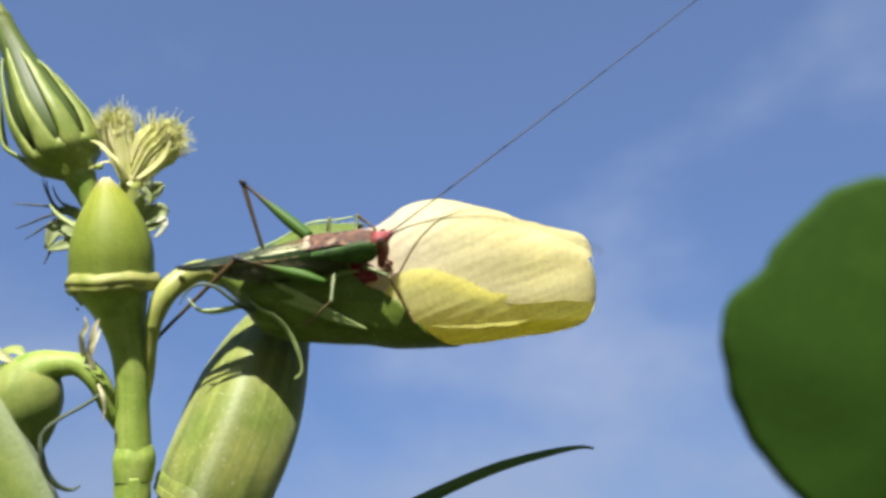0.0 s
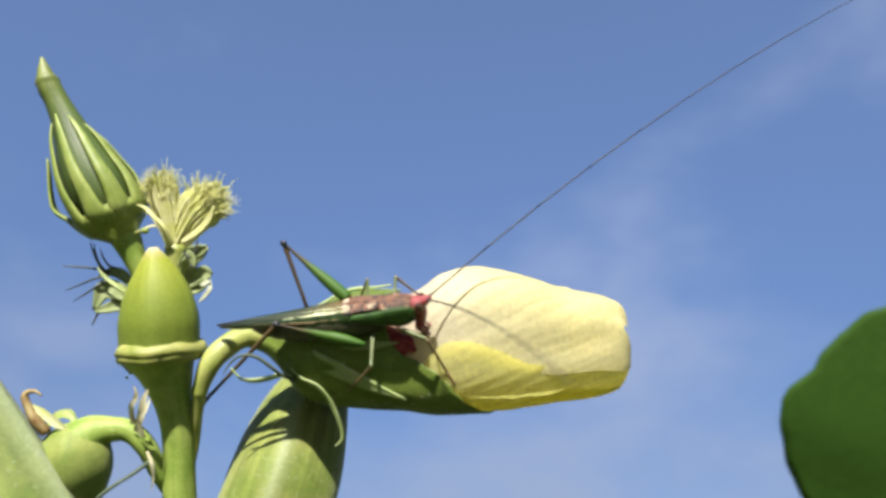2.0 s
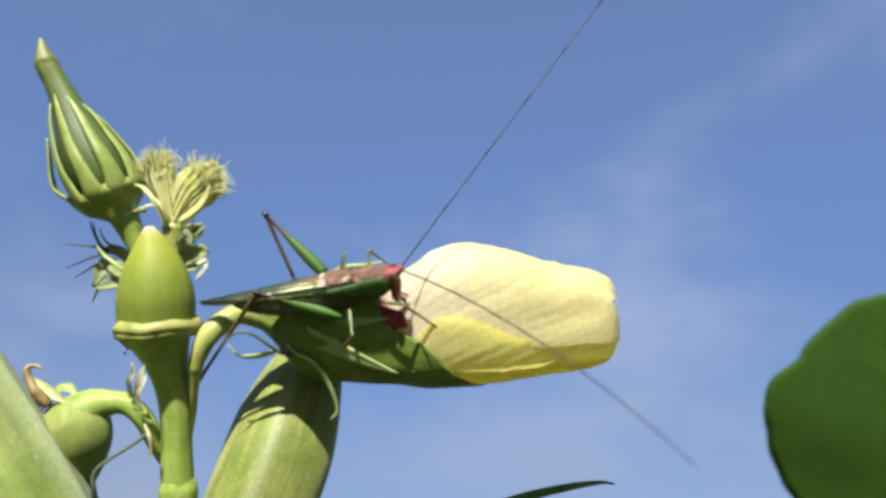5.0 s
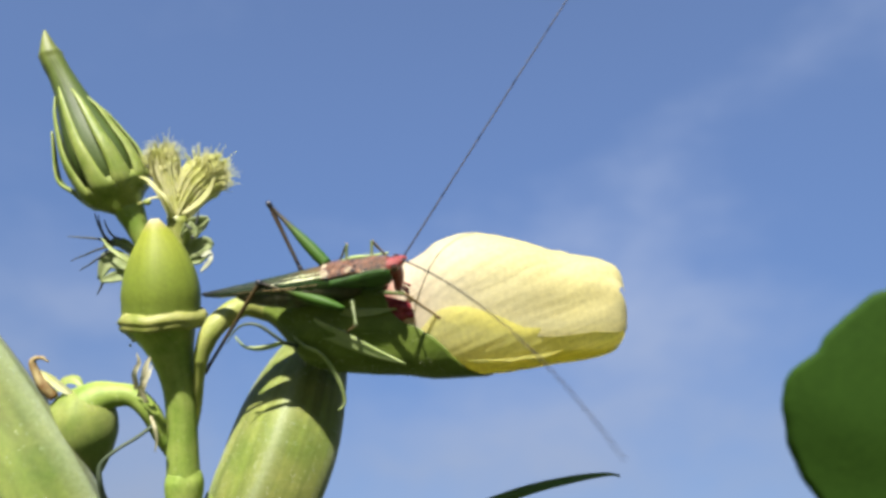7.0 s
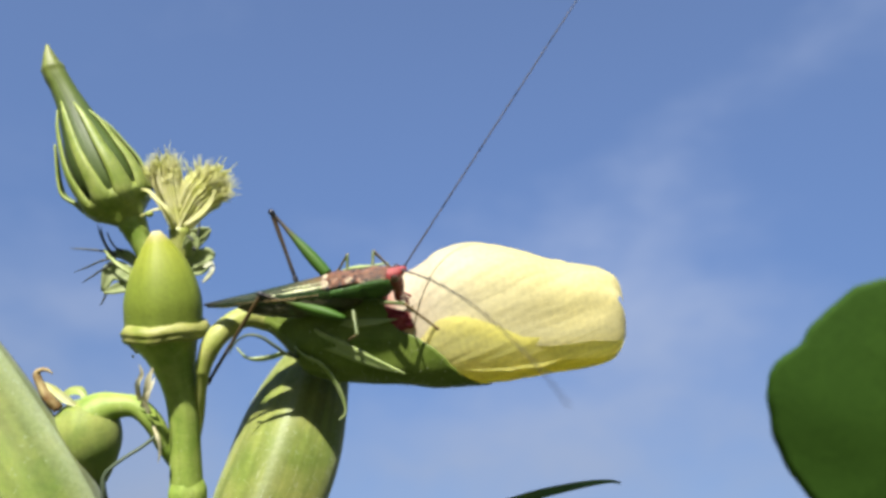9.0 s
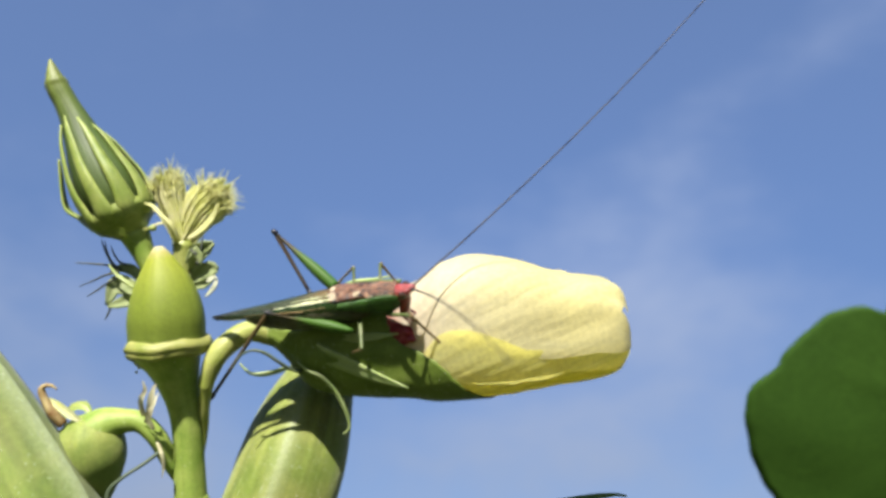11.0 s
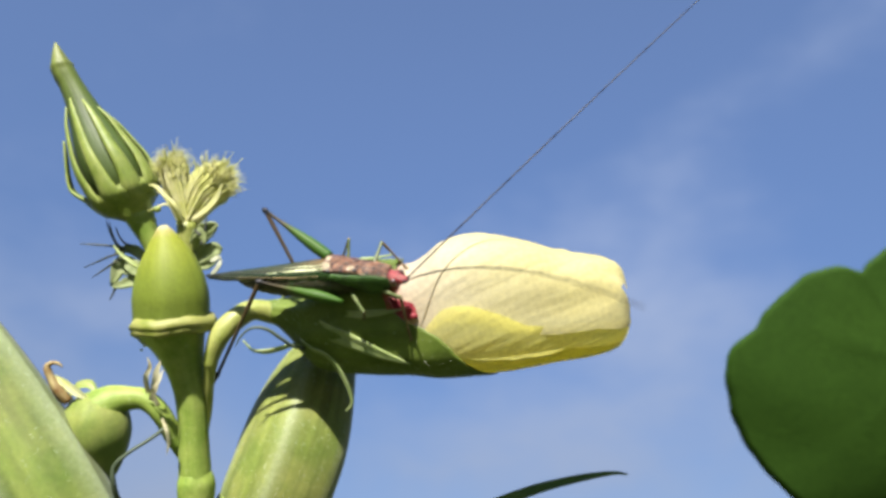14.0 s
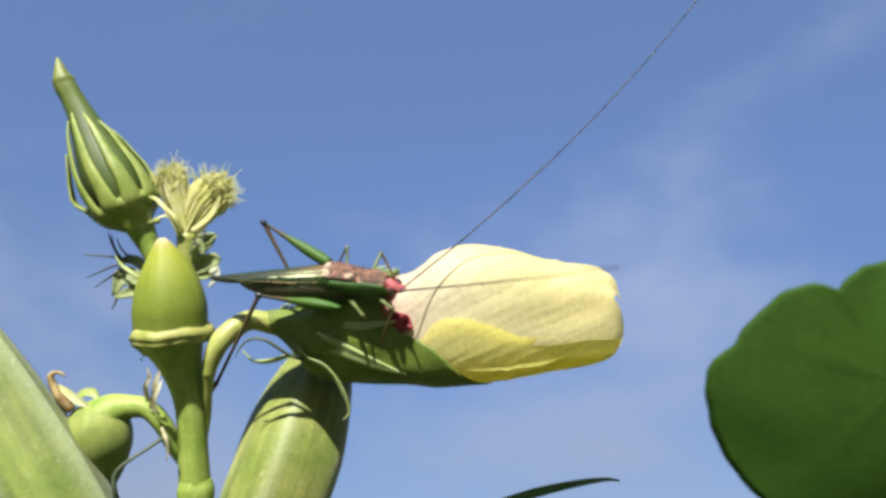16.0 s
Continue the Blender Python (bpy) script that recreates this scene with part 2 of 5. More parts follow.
SPINE = tissue("dark_hair", (0.024, 0.029, 0.024), (0.057, 0.062, 0.048), 2, 0.3, 0.6, 0.3)
HAIR = tissue("pale_hair", (0.416, 0.441, 0.290), (0.504, 0.517, 0.391), 2, 0.3, 0.5, 0.3, 0.3)
DEW = tissue("dew_drop", (0.60, 0.64, 0.52), (0.78, 0.80, 0.70), 1, 0.2, 0.15, 0.8, 0.3)
LEAF = tissue("leaf_blade", (0.029, 0.071, 0.009), (0.039, 0.091, 0.012), 12, 0.6, 0.7, 0.12, 0.4, 0.3)
VEIN = tissue("leaf_vein", (0.046, 0.099, 0.014), (0.060, 0.123, 0.019), 5, 0.5, 0.7, 0.12, 0.3)
# lighter copy of the leaf colour, with the narrow lobe's sunlight painted in
BLADE_SUNLIT = tissue("narrow_leaf_sunlit", (0.075, 0.131, 0.027), (0.106, 0.169, 0.037), 6, 0.5, 0.6, 0.2, 0.3, 0.4)
# the tendril's grey; on the flower's curling bract it stands for shade
SHADE_TENDRIL = tissue("grey_shade_tendril", (0.037, 0.053, 0.031), (0.063, 0.081, 0.051), 2, 0.3, 0.5, 0.3)
# the insect
WING = tissue("wing_case", (0.039, 0.088, 0.020), (0.077, 0.114, 0.029), 1.6, 0.22, 0.36, 0.4, 0.0, 1.2,
              along=[(0.0, (0.153, 0.078, 0.031)), (0.25, (0.102, 0.075, 0.027)), (0.45, (0.034, 0.043, 0.015)), (0.7, (0.010, 0.022, 0.008)), (1.0, (0.003, 0.004, 0.003))], streak=0.3, streak_count=14, blotch=(0.9, (0.010, 0.012, 0.005), 0.56))
# pale vein colour that holds the glint of the wing roof
VEIN_GLINT = tissue("pale_vein_glint", (0.325, 0.375, 0.163), (0.750, 0.750, 0.525), 0.6, 0.16, 0.2, 0.8, 0.0, 1.0, blotch=(1.6, (0.037, 0.053, 0.018), 0.57))
WINGSIDE = tissue("wing_side", (0.012, 0.034, 0.005), (0.026, 0.063, 0.010), 2.0, 0.25, 0.22, 0.8, 0.0, 0.9,
                  along=[(0.0, (0.018, 0.048, 0.007)), (0.6, (0.012, 0.034, 0.007)), (0.9, (0.007, 0.019, 0.005)), (1.0, (0.005, 0.005, 0.004))], streak=0.5, streak_count=12)
# the pale specks are painted glints on the brown shield
BROWN = tissue("saddle_brown", (0.045, 0.018, 0.009), (0.247, 0.112, 0.056), 0.55, 0.14, 0.30, 0.6, 0.0, 2.2, streak=0.5, streak_count=9, blotch=(1.0, (0.015, 0.007, 0.005), 0.53), speck=(0.825, 0.630, 0.416), dot=0.8)
CREAM = tissue("cream_mark", (0.26, 0.20, 0.12), (0.60, 0.54, 0.40), 0.5, 0.15, 0.25, 0.7, 0.0, 1.2, blotch=(0.6, (0.05, 0.022, 0.010), 0.56))
LOBE = tissue("side_lobe_green", (0.013, 0.046, 0.005), (0.032, 0.086, 0.010), 1.4, 0.22, 0.4, 0.4, 0.0, 0.8, blotch=(1.8, (0.009, 0.024, 0.002), 0.58))
BELLY = tissue("belly_dark", (0.014, 0.016, 0.006), (0.042, 0.036, 0.013), 1.2, 0.2, 0.4, 0.5, 0.0, 1.0, blotch=(1.6, (0.020, 0.052, 0.010), 0.55))
FEMUR = tissue("thigh_green", (0.037, 0.091, 0.009), (0.055, 0.116, 0.014), 1.5, 0.25, 0.55, 0.25, 0.0, 0.3,
               along=[(0.0, (0.037, 0.096, 0.009)), (0.55, (0.045, 0.096, 0.010)), (0.75, (0.055, 0.041, 0.014)), (0.93, (0.027, 0.018, 0.009)), (1.0, (0.003, 0.002, 0.004))])
SHIN = tissue("shin_brown", (0.057, 0.040, 0.017), (0.114, 0.080, 0.034), 1.2, 0.25, 0.4, 0.4, 0.0, 0.3,
              along=[(0.0, (0.011, 0.010, 0.011)), (0.08, (0.091, 0.057, 0.026)), (0.8, (0.068, 0.051, 0.023)), (1.0, (0.028, 0.020, 0.017))])
LEGGREEN = tissue("leg_green", (0.048, 0.073, 0.016), (0.090, 0.107, 0.038), 1.2, 0.25, 0.4, 0.4, 0.0, 0.3)
LEGBROWN = tissue("leg_brown", (0.114, 0.068, 0.028), (0.188, 0.137, 0.063), 1.2, 0.25, 0.4, 0.4, 0.0, 0.3)
RED = tissue("face_red", (0.139, 0.011, 0.012), (0.319, 0.035, 0.036), 0.7, 0.18, 0.28, 0.7, 0.05, 0.8, blotch=(0.7, (0.064, 0.013, 0.009), 0.57))
CRIMSON = tissue("petal_crimson", (0.212, 0.012, 0.027), (0.365, 0.072, 0.081), 0.9, 0.3, 0.5, 0.25, 0.3, 0.4, streak=0.3, streak_count=6)
EYE = tissue("eye_brown", (0.026, 0.010, 0.007), (0.051, 0.023, 0.014), 0.8, 0.2, 0.12, 0.8)
FEELER = tissue("feeler_dark", (0.010, 0.009, 0.012), (0.025, 0.020, 0.020), 3, 0.3, 0.5, 0.3)
BLACK = tissue("joint_black", (0.006, 0.006, 0.010), (0.015, 0.014, 0.02), 1.0, 0.3, 0.3, 0.5)
SOIL = tissue("garden_soil", (0.036, 0.048, 0.016), (0.064, 0.072, 0.028), 900, 60, 0.9, 0.1, 0.0, 0.5)


# ---- mesh helpers ----
def spline(points, n):
    """n + 1 points evenly along a smooth curve through the given points; any number of values in each."""
    p = np.array(points, float)
    q = np.vstack([2 * p[0] - p[1], p, 2 * p[-1] - p[-2]])
    out = []
    for s in np.linspace(0, len(p) - 1, n + 1):
        i = min(int(s), len(p) - 2)
        f = s - i
        a, b, c, d = q[i : i + 4]
        out.append(0.5 * (2 * b + (c - a) * f + (2 * a - 5 * b + 4 * c - d) * f * f + (3 * b - a - 3 * c + d) * f**3))
    return np.array(out)


def thing(name, base, label, category, group=""):
    """A top-level thing: an empty at its base, which is a place of the plan in millimetres."""
    ob = new(name)
    ob.empty_display_size = 0.005
    ob.matrix_world = PLAN @ Matrix.Translation(Vector(base) * MM)
    ob["base_x"], ob["base_y"], ob["base_z"] = [float(v) for v in base]
    return tagged(ob, label, category, group)


def part(name, bm, material, parent, label="", own=False, smooth=True, kind=""):
    """Links bm, in millimetres of the plan (own: of the part's own space), as one mesh under parent."""
    if not own:
        top = parent.parent or parent
        bm.transform(Matrix.Translation((-top["base_x"], -top["base_y"], -top["base_z"])))
    bm.transform(Matrix.Scale(MM, 4))
    bmesh.ops.recalc_face_normals(bm, faces=bm.faces)
    me = bpy.data.meshes.new(name)
    bm.to_mesh(me)
    bm.free()
    me.polygons.foreach_set("use_smooth", [smooth] * len(me.polygons))
    for m in material if isinstance(material, (list, tuple)) else [material]:
        me.materials.append(m)
    ob = new(name, me)
    ob.parent = parent
    return tagged(ob, label, kind=kind)


def solid(ob, thick, offset=0.0):
    m = ob.modifiers.new("thickness", "SOLIDIFY")
    m.thickness, m.offset = thick * MM, offset
    return ob


def quad_grid(bm, rows, closed, index=0, uvs=None):
    """Faces between rows of points, with UV: x along the rows' order, y across."""
    uv = bm.loops.layers.uv.verify()
    vs = [[bm.verts.new(p) for p in row] for row in rows]
    n = len(vs[0])
    for i in range(len(vs) - 1):
        for j in range(n if closed else n - 1):
            k = (j + 1) % n
            f = bm.faces.new((vs[i][j], vs[i][k], vs[i + 1][k], vs[i + 1][j]))
            f.material_index = index
            w = n if closed else n - 1
            for lp, (a, b) in zip(f.loops, ((i, j), (i, j + 1), (i + 1, j + 1), (i + 1, j))):
                lp[uv].uv = uvs[a][b] if uvs else (a / (len(vs) - 1), b / w)
    return vs


def tube(bm, points, radii, n=24, sides=10, shape=None, caps=True, index=0, flat=1.0, up=None):
    """A tapered round body along a smooth curve. shape(s, angle): factor on the radius. flat: height over width."""
    rr = np.array(radii, float)
    c = spline(points, n)
    r = np.interp(np.linspace(0, 1, n + 1), np.linspace(0, 1, len(rr)), rr) if len(rr) != len(points) else spline(rr[:, None], n)[:, 0]
    ways = np.gradient(c, axis=0)
    ways /= np.linalg.norm(ways, axis=1)[:, None] + 1e-12
    side = np.cross(ways[0], up if up is not None else (0.13, 1.0, 0.21))
    rows = []
    for i in range(n + 1):
        side = side - ways[i] * (side @ ways[i])
        side /= np.linalg.norm(side)
        over = np.cross(side, ways[i])
        ring = []
        for j in range(sides):
            a = 2 * math.pi * j / sides
            k = max(r[i], 0.004) * (shape(i / n, a) if shape else 1.0)
            ring.append(c[i] + k * (math.cos(a) * side + flat * math.sin(a) * over))
        rows.append(ring)
    vs = quad_grid(bm, rows, True, index)
    if caps:
        for ring in (vs[0], vs[-1]):
            bm.faces.new(ring).material_index = index
    return vs


def ribbon(bm, points, widths, face=(0, -1, 0.3), n=18, across=5, cup=0.25, index=0):
    """A narrow leaf-like strip along a curve; face: the way its upper side looks; cup: how far it is folded."""
    c = spline(points, n)
    w = np.interp(np.linspace(0, 1, n + 1), np.linspace(0, 1, len(widths)), widths)
    ways = np.gradient(c, axis=0)
    ways /= np.linalg.norm(ways, axis=1)[:, None] + 1e-12
    f0 = np.array(face, float)
    rows = []
    for i in range(n + 1):
        s = np.cross(ways[i], f0)
        s /= np.linalg.norm(s) + 1e-9
        o = np.cross(s, ways[i])
        rows.append([c[i] + s * w[i] * v + o * cup * w[i] * (v * v * 2 - 0.5) for v in np.linspace(-0.5, 0.5, across)])
    quad_grid(bm, rows, False, index)


def ball(bm, centre, radii, turn=None, seg=16, rings=10, index=0):
    m = Matrix.Translation(centre) @ (turn.to_4x4() if turn else Matrix.Identity(4)) @ Matrix.Diagonal((*radii, 1))
    made = bmesh.ops.create_uvsphere(bm, u_segments=seg, v_segments=rings, radius=1.0, matrix=m)
    for f in {f for v in made["verts"] for f in v.link_faces}:
        f.material_index = index


def hairs(bm_from, count, length, radius, seed, lean=0.35):
    """Short bristles on the faces of a mesh, as one bmesh of thin spikes."""
    rnd = random.Random(seed)
    bm_from.faces.ensure_lookup_table()
    bm_from.normal_update()
    faces = bm_from.faces
    areas = np.cumsum([f.calc_area() for f in faces])
    bm = bmesh.new()
    for _ in range(count):
        f = faces[int(np.searchsorted(areas, rnd.random() * areas[-1]))]
        ws = [rnd.random() for _ in f.verts]
        p = sum((v.co * k for v, k in zip(f.verts, ws)), Vector()) / sum(ws)
        d = (f.normal + Vector([rnd.uniform(-lean, lean) for _ in range(3)])).normalized()
        a = d.orthogonal().normalized() * radius
        b = d.cross(a)
        h = length * rnd.uniform(0.5, 1.2)
        foot = [bm.verts.new(p + a * math.cos(q) + b * math.sin(q) - d * radius) for q in (0, 2.1, 4.2)]
        tip = bm.verts.new(p + d * h)
        for i in range(3):
            bm.faces.new((foot[i], foot[(i + 1) % 3], tip))
    return bm


def beads(bm_from, count, radius, seed):
    """Tiny drops sitting on the faces of a mesh, as one bmesh."""
    rnd = random.Random(seed)
    bm_from.faces.ensure_lookup_table()
    bm_from.normal_update()
    faces = bm_from.faces
    areas = np.cumsum([f.calc_area() for f in faces])
    bm = bmesh.new()
    for _ in range(count):
        f = faces[int(np.searchsorted(areas, rnd.random() * areas[-1]))]
        ws = [rnd.random() for _ in f.verts]
        p = sum((v.co * k for v, k in zip(f.verts, ws)), Vector()) / sum(ws)
        r = radius * rnd.uniform(0.5, 1.5)
        c = p + f.normal * r * 0.6
        tips = [bm.verts.new(c + Vector(d) * r) for d in ((1, 0, 0), (0, 1, 0), (-1, 0, 0), (0, -1, 0), (0, 0, 1), (0, 0, -1))]
        for i in range(4):
            bm.faces.new((tips[i], tips[(i + 1) % 4], tips[4]))
            bm.faces.new((tips[(i + 1) % 4], tips[i], tips[5]))
    return bm


def ridged(count, depth, turn=0.0, sharp=1.0):
    """Lengthwise ribs: crests at -turn and every 1/count of the way round; a lower sharp makes keener crests."""
    def f(s, a):
        return 1.0 - depth * abs(math.sin(0.5 * count * (a + turn))) ** sharp
    return f


# ---- ground ----
def build_ground():
    bm = bmesh.new()
    n, half = 24, 600.0
    rows = []
    for i in range(n + 1):
        y = half * (2 * i / n - 1) ** 3
        rows.append([(half * (2 * j / n - 1) ** 3, y, -0.02 * (0.5 + 0.5 * math.sin(i * 2.1) * math.cos(j * 1.7)) * (abs(i - 12) + abs(j - 12) > 3)) for j in range(n + 1)])
    quad_grid(bm, rows, False)
    me = bpy.data.meshes.new("ground")
    bm.to_mesh(me)
    bm.free()
    me.materials.append(SOIL)
    tagged(new("ground", me), "bare garden soil with green weeds under the plants", "ground", kind="structure")


build_ground()
DOWN = PLAN.to_3x3().inverted() @ Vector((0, 0, -1))     # plumb down, in the plan


def plumb(point, metres):
    return tuple(Vector(point) + DOWN * metres * 1000)


# ---- the stem ----
STEM_FOOT = plumb((-33.59, -3.00, -40.30), 1.232)


def build_stem():
    st = thing("okra_plant", STEM_FOOT, "tall green okra plant, its upright stem ringed by a swollen node", "plant")
    bm = bmesh.new()
    top = [(-36.33, -4.00, -6.82), (-35.55, -3.60, -10.0), (-34.75, -3.10, -14.13), (-34.21, -2.80, -18.37), (-33.98, -2.70, -24.64), (-33.84, -2.70, -28.98)]
    tube(bm, top, [5.0, 3.45, 2.4, 2.10, 2.14, 2.28], 44, 28)
    skin = bm.copy()
    part("hairs", hairs(skin, 800, 0.4, 0.014, 4), HAIR, st, kind="stuff")
    skin.free()
    part("fruit_stalk", bm, STEM, st, "green stalk that widens into a cone under the rim")
    bm = bmesh.new()
    tube(bm, [(-33.84, -2.70, -27.82), (-33.80, -2.70, -29.1), (-33.80, -2.75, -30.64), (-33.79, -2.90, -32.38)], [2.2, 2.58, 2.56, 2.3], 22, 24, lambda s, a: 1 + 0.035 * math.sin(3 * a + 1) + 0.02 * math.sin(8 * a))
    part("node", bm, STEM, st, "pale swollen ring round the stem")
    bm = bmesh.new()
    low = [(-33.83, -3.00, -31.45), (-33.71, -3.00, -35.87), (-33.59, -3.00, -40.30), plumb((-33.59, -3.00, -40.30), 0.006), plumb((-33.59, -3.00, -40.30), 0.014), plumb((-33.59, -3.00, -40.30), 0.04), plumb((-33.59, -3.00, -40.30), 0.12), plumb((-33.59, -3.00, -40.30), 0.35), plumb((-33.59, -3.00, -40.30), 0.8), STEM_FOOT]
    tube(bm, low, [2.3, 2.35, 2.42, 2.5, 2.6, 3.1, 4.0, 5.5, 7.5, 10.0], 90, 16, ridged(5, 0.05))
    part("main_stalk", bm, STEM, st)
    # stalk of the open flower, rising beside the fruit stalk
    bm = bmesh.new()
    tube(bm, [(-32.90, -2.20, -23.50), (-32.13, -2.20, -19.47), (-31.68, -3.20, -16.18), (-31.21, -4.00, -13.36), (-30.79, -4.40, -11.55), (-29.85, -4.20, -8.80), (-28.09, -3.00, -6.49), (-25.64, -1.20, -5.18), (-22.60, 0.00, -5.90), (-20.60, 0.00, -6.40)],
         [0.5, 0.58, 0.72, 0.85, 1.05, 1.42, 1.55, 1.5, 1.65, 1.9], 64, 16, lambda s, a: 1 + 0.10 * math.exp(-((s - 0.40) / 0.02) ** 2) + 0.03 * math.sin(40 * s) * math.sin(3 * a))
    part("flower_stalk", bm, PALE, st, "pale green bent stalk of the flower")
    bm = bmesh.new()
    tube(bm, [(-36.94, 0.00, -12.67), (-39.62, 4.00, -4.84), (-41.73, 5.00, 1.81), (-43.15, 5.00, 5.57), (-44.66, 5.00, 8.92)], [1.04, 1.2, 1.28, 1.6, 2.24], 26, 14)
    part("bud_stalk", bm, STEM, st, "green stalk of the closed bud")
    bm = bmesh.new()
    tube(bm, [(-35.24, -2.00, -25.78), (-36.71, -3.00, -22.82), (-37.90, -4.00, -19.52), (-40.21, -4.00, -17.36), (-42.83, -4.00, -17.13), (-44.98, -4.00, -17.75), (-46.67, -4.00, -19.29)], [1.12, 1.2, 1.36, 1.44, 1.76, 2.72, 4], 26, 14)
    part("side_stalk", bm, STEM, st, "arched green stalk of the small pod")
    bm = bmesh.new()
    tube(bm, [(-26.20, 1.40, -39.0), (-27.60, 1.20, -44.5), (-29.10, 0.00, -49.44), (-31.70, -2.00, -54.02), (-33.27, -3.00, -57.39)], [4.96, 3.52, 3.04, 2.88, 2.72], 26, 14)
    part("pod_stalk", bm, STEM, st)
    bm = bmesh.new()
    tube(bm, [(-36.89, 3.00, -14.66), (-37.62, 6.00, -4.92), (-37.63, 6.00, 1.83), (-37.71, 6.00, 7.74)], [1.12, 1.2, 1.44, 1.6], 20, 10)
    part("shoot_tip", bm, PALE, st)
    # dried stipules where the side stalk leaves
    bm = bmesh.new()
    ribbon(bm, [(-38.69, -6.00, -17.11), (-37.54, -7.50, -14.78), (-37.06, -8.00, -12.86), (-36.47, -8.00, -11.30)], [0.8, 1.12, 0.88, 0.24])
    ribbon(bm, [(-39.00, -6.00, -16.13), (-38.73, -7.50, -13.66), (-37.95, -8.00, -12.19), (-38.25, -8.00, -10.86)], [0.72, 0.8, 0.56, 0.08])
    ribbon(bm, [(-37.64, -6.00, -17.87), (-37.58, -8.00, -15.45), (-36.58, -8.50, -13.90), (-36.17, -8.00, -12.49)], [0.72, 0.64, 0.48, 0.08])
    ribbon(bm, [(-37.00, -6.50, -19.43), (-36.23, -7.00, -20.84), (-36.18, -6.50, -22.82), (-36.58, -6.00, -24.44)], [0.32, 0.56, 0.4, 0.08])
    part("stipule", bm, DRY, st, "dried straw-coloured stipules at the joint")
    bm = bmesh.new()
    tube(bm, [(-36.88, -6.00, -20.89), (-38.24, -8.00, -21.96), (-40.30, -9.50, -23.24), (-42.05, -10.00, -24.94), (-42.12, -10.00, -27.11), (-41.96, -9.00, -29.59), (-41.04, -8.00, -31.44), (-39.80, -7.00, -32.27), (-38.68, -7.00, -31.75)],
         [0.28, 0.24, 0.24, 0.28, 0.36, 0.4, 0.36, 0.24, 0.12], 50, 6)
    part("tendril", bm, SHADE_TENDRIL, st, "thin grey-green curling stipule")


build_stem()


# ---- pods ----
def build_young_pod():
    th = thing("young_okra_pod", (-36.37, -4.00, -7.20), "smooth yellow-green young okra pod with a collar, standing on the stem", "okra pod", "okra pods")
    bm = bmesh.new()
    axis = [(-36.29, -4.00, -7.20), (-36.37, -4.00, -5.43), (-36.45, -4.00, -2.96), (-36.60, -4.00, -0.50), (-36.84, -4.00, 2.04), (-37.15, -4.00, 4.35), (-37.38, -4.00, 5.97), (-37.49, -4.00, 6.90)]
    tube(bm, axis, [5.36, 5.28, 5.28, 4.8, 3.84, 2.48, 1.36, 0.56], 44, 30, ridged(5, 0.045, 0.5))
    skin = bm.copy()
    part("pod_body", bm, YOUNG, th)
    bm = bmesh.new()
    def lumps(s, a):
        return 1 + 0.025 * math.sin(3 * a + 1) + 0.015 * math.sin(7 * a)
    rows = []
    ax, az = np.array((-36.33, -4.00, -6.82)), 0.08
    for i in range(49):
        a = 2 * math.pi * i / 48
        rise = 0.72 * math.cos(a - 0.25) * 1.0
        row = []
        for q, (dr, dz) in enumerate(((-2, 15), (2, 12), (5, 7), (7.5, 2), (6, -2), (3.5, -5), (4.5, -8), (3.5, -12), (0, -15), (-8, -16), (-14, 0))):
            ragged = 1 + 0.10 * math.sin(11 * a + q) + 0.07 * math.sin(23 * a + 2 * q)
            rr = (5.2 + 0.08 * dr * ragged) * lumps(0, a)
            row.append((ax[0] + rr * math.cos(a), ax[1] + rr * math.sin(a), ax[2] + 0.08 * dz + rise * 0.35 + 0.12 * math.sin(5 * a) + 0.048 * math.sin(13 * a)))
        rows.append(row)
    quad_grid(bm, rows, True)
    part("collar", bm, RIM, th, "pale raised collar with a wavy edge")
    part("hairs", hairs(skin, 900, 0.5, 0.016, 3), HAIR, th, kind="stuff")
    skin.free()
    bm = bmesh.new()
    for c, r in (((-41.04, -6.00, -7.82), 0.32), ((-40.19, -7.00, -8.27), 0.24), ((-39.45, -6.00, -9.41), 0.32), ((-38.70, -6.00, -9.11), 0.32), ((-39.91, -6.00, -10.09), 0.2)):
        ball(bm, c, (r, r, r), None, 8, 6)
    tube(bm, [(-40.59, -6.00, -7.07), (-40.77, -6.50, -7.78), (-40.16, -6.50, -8.61), (-39.45, -6.00, -9.41), (-38.84, -5.00, -9.04)], [0.112] * 5, 14, 5)
    part("sap_bead", bm, HAIR, th, "tiny pale beads hanging under the collar")


build_young_pod()


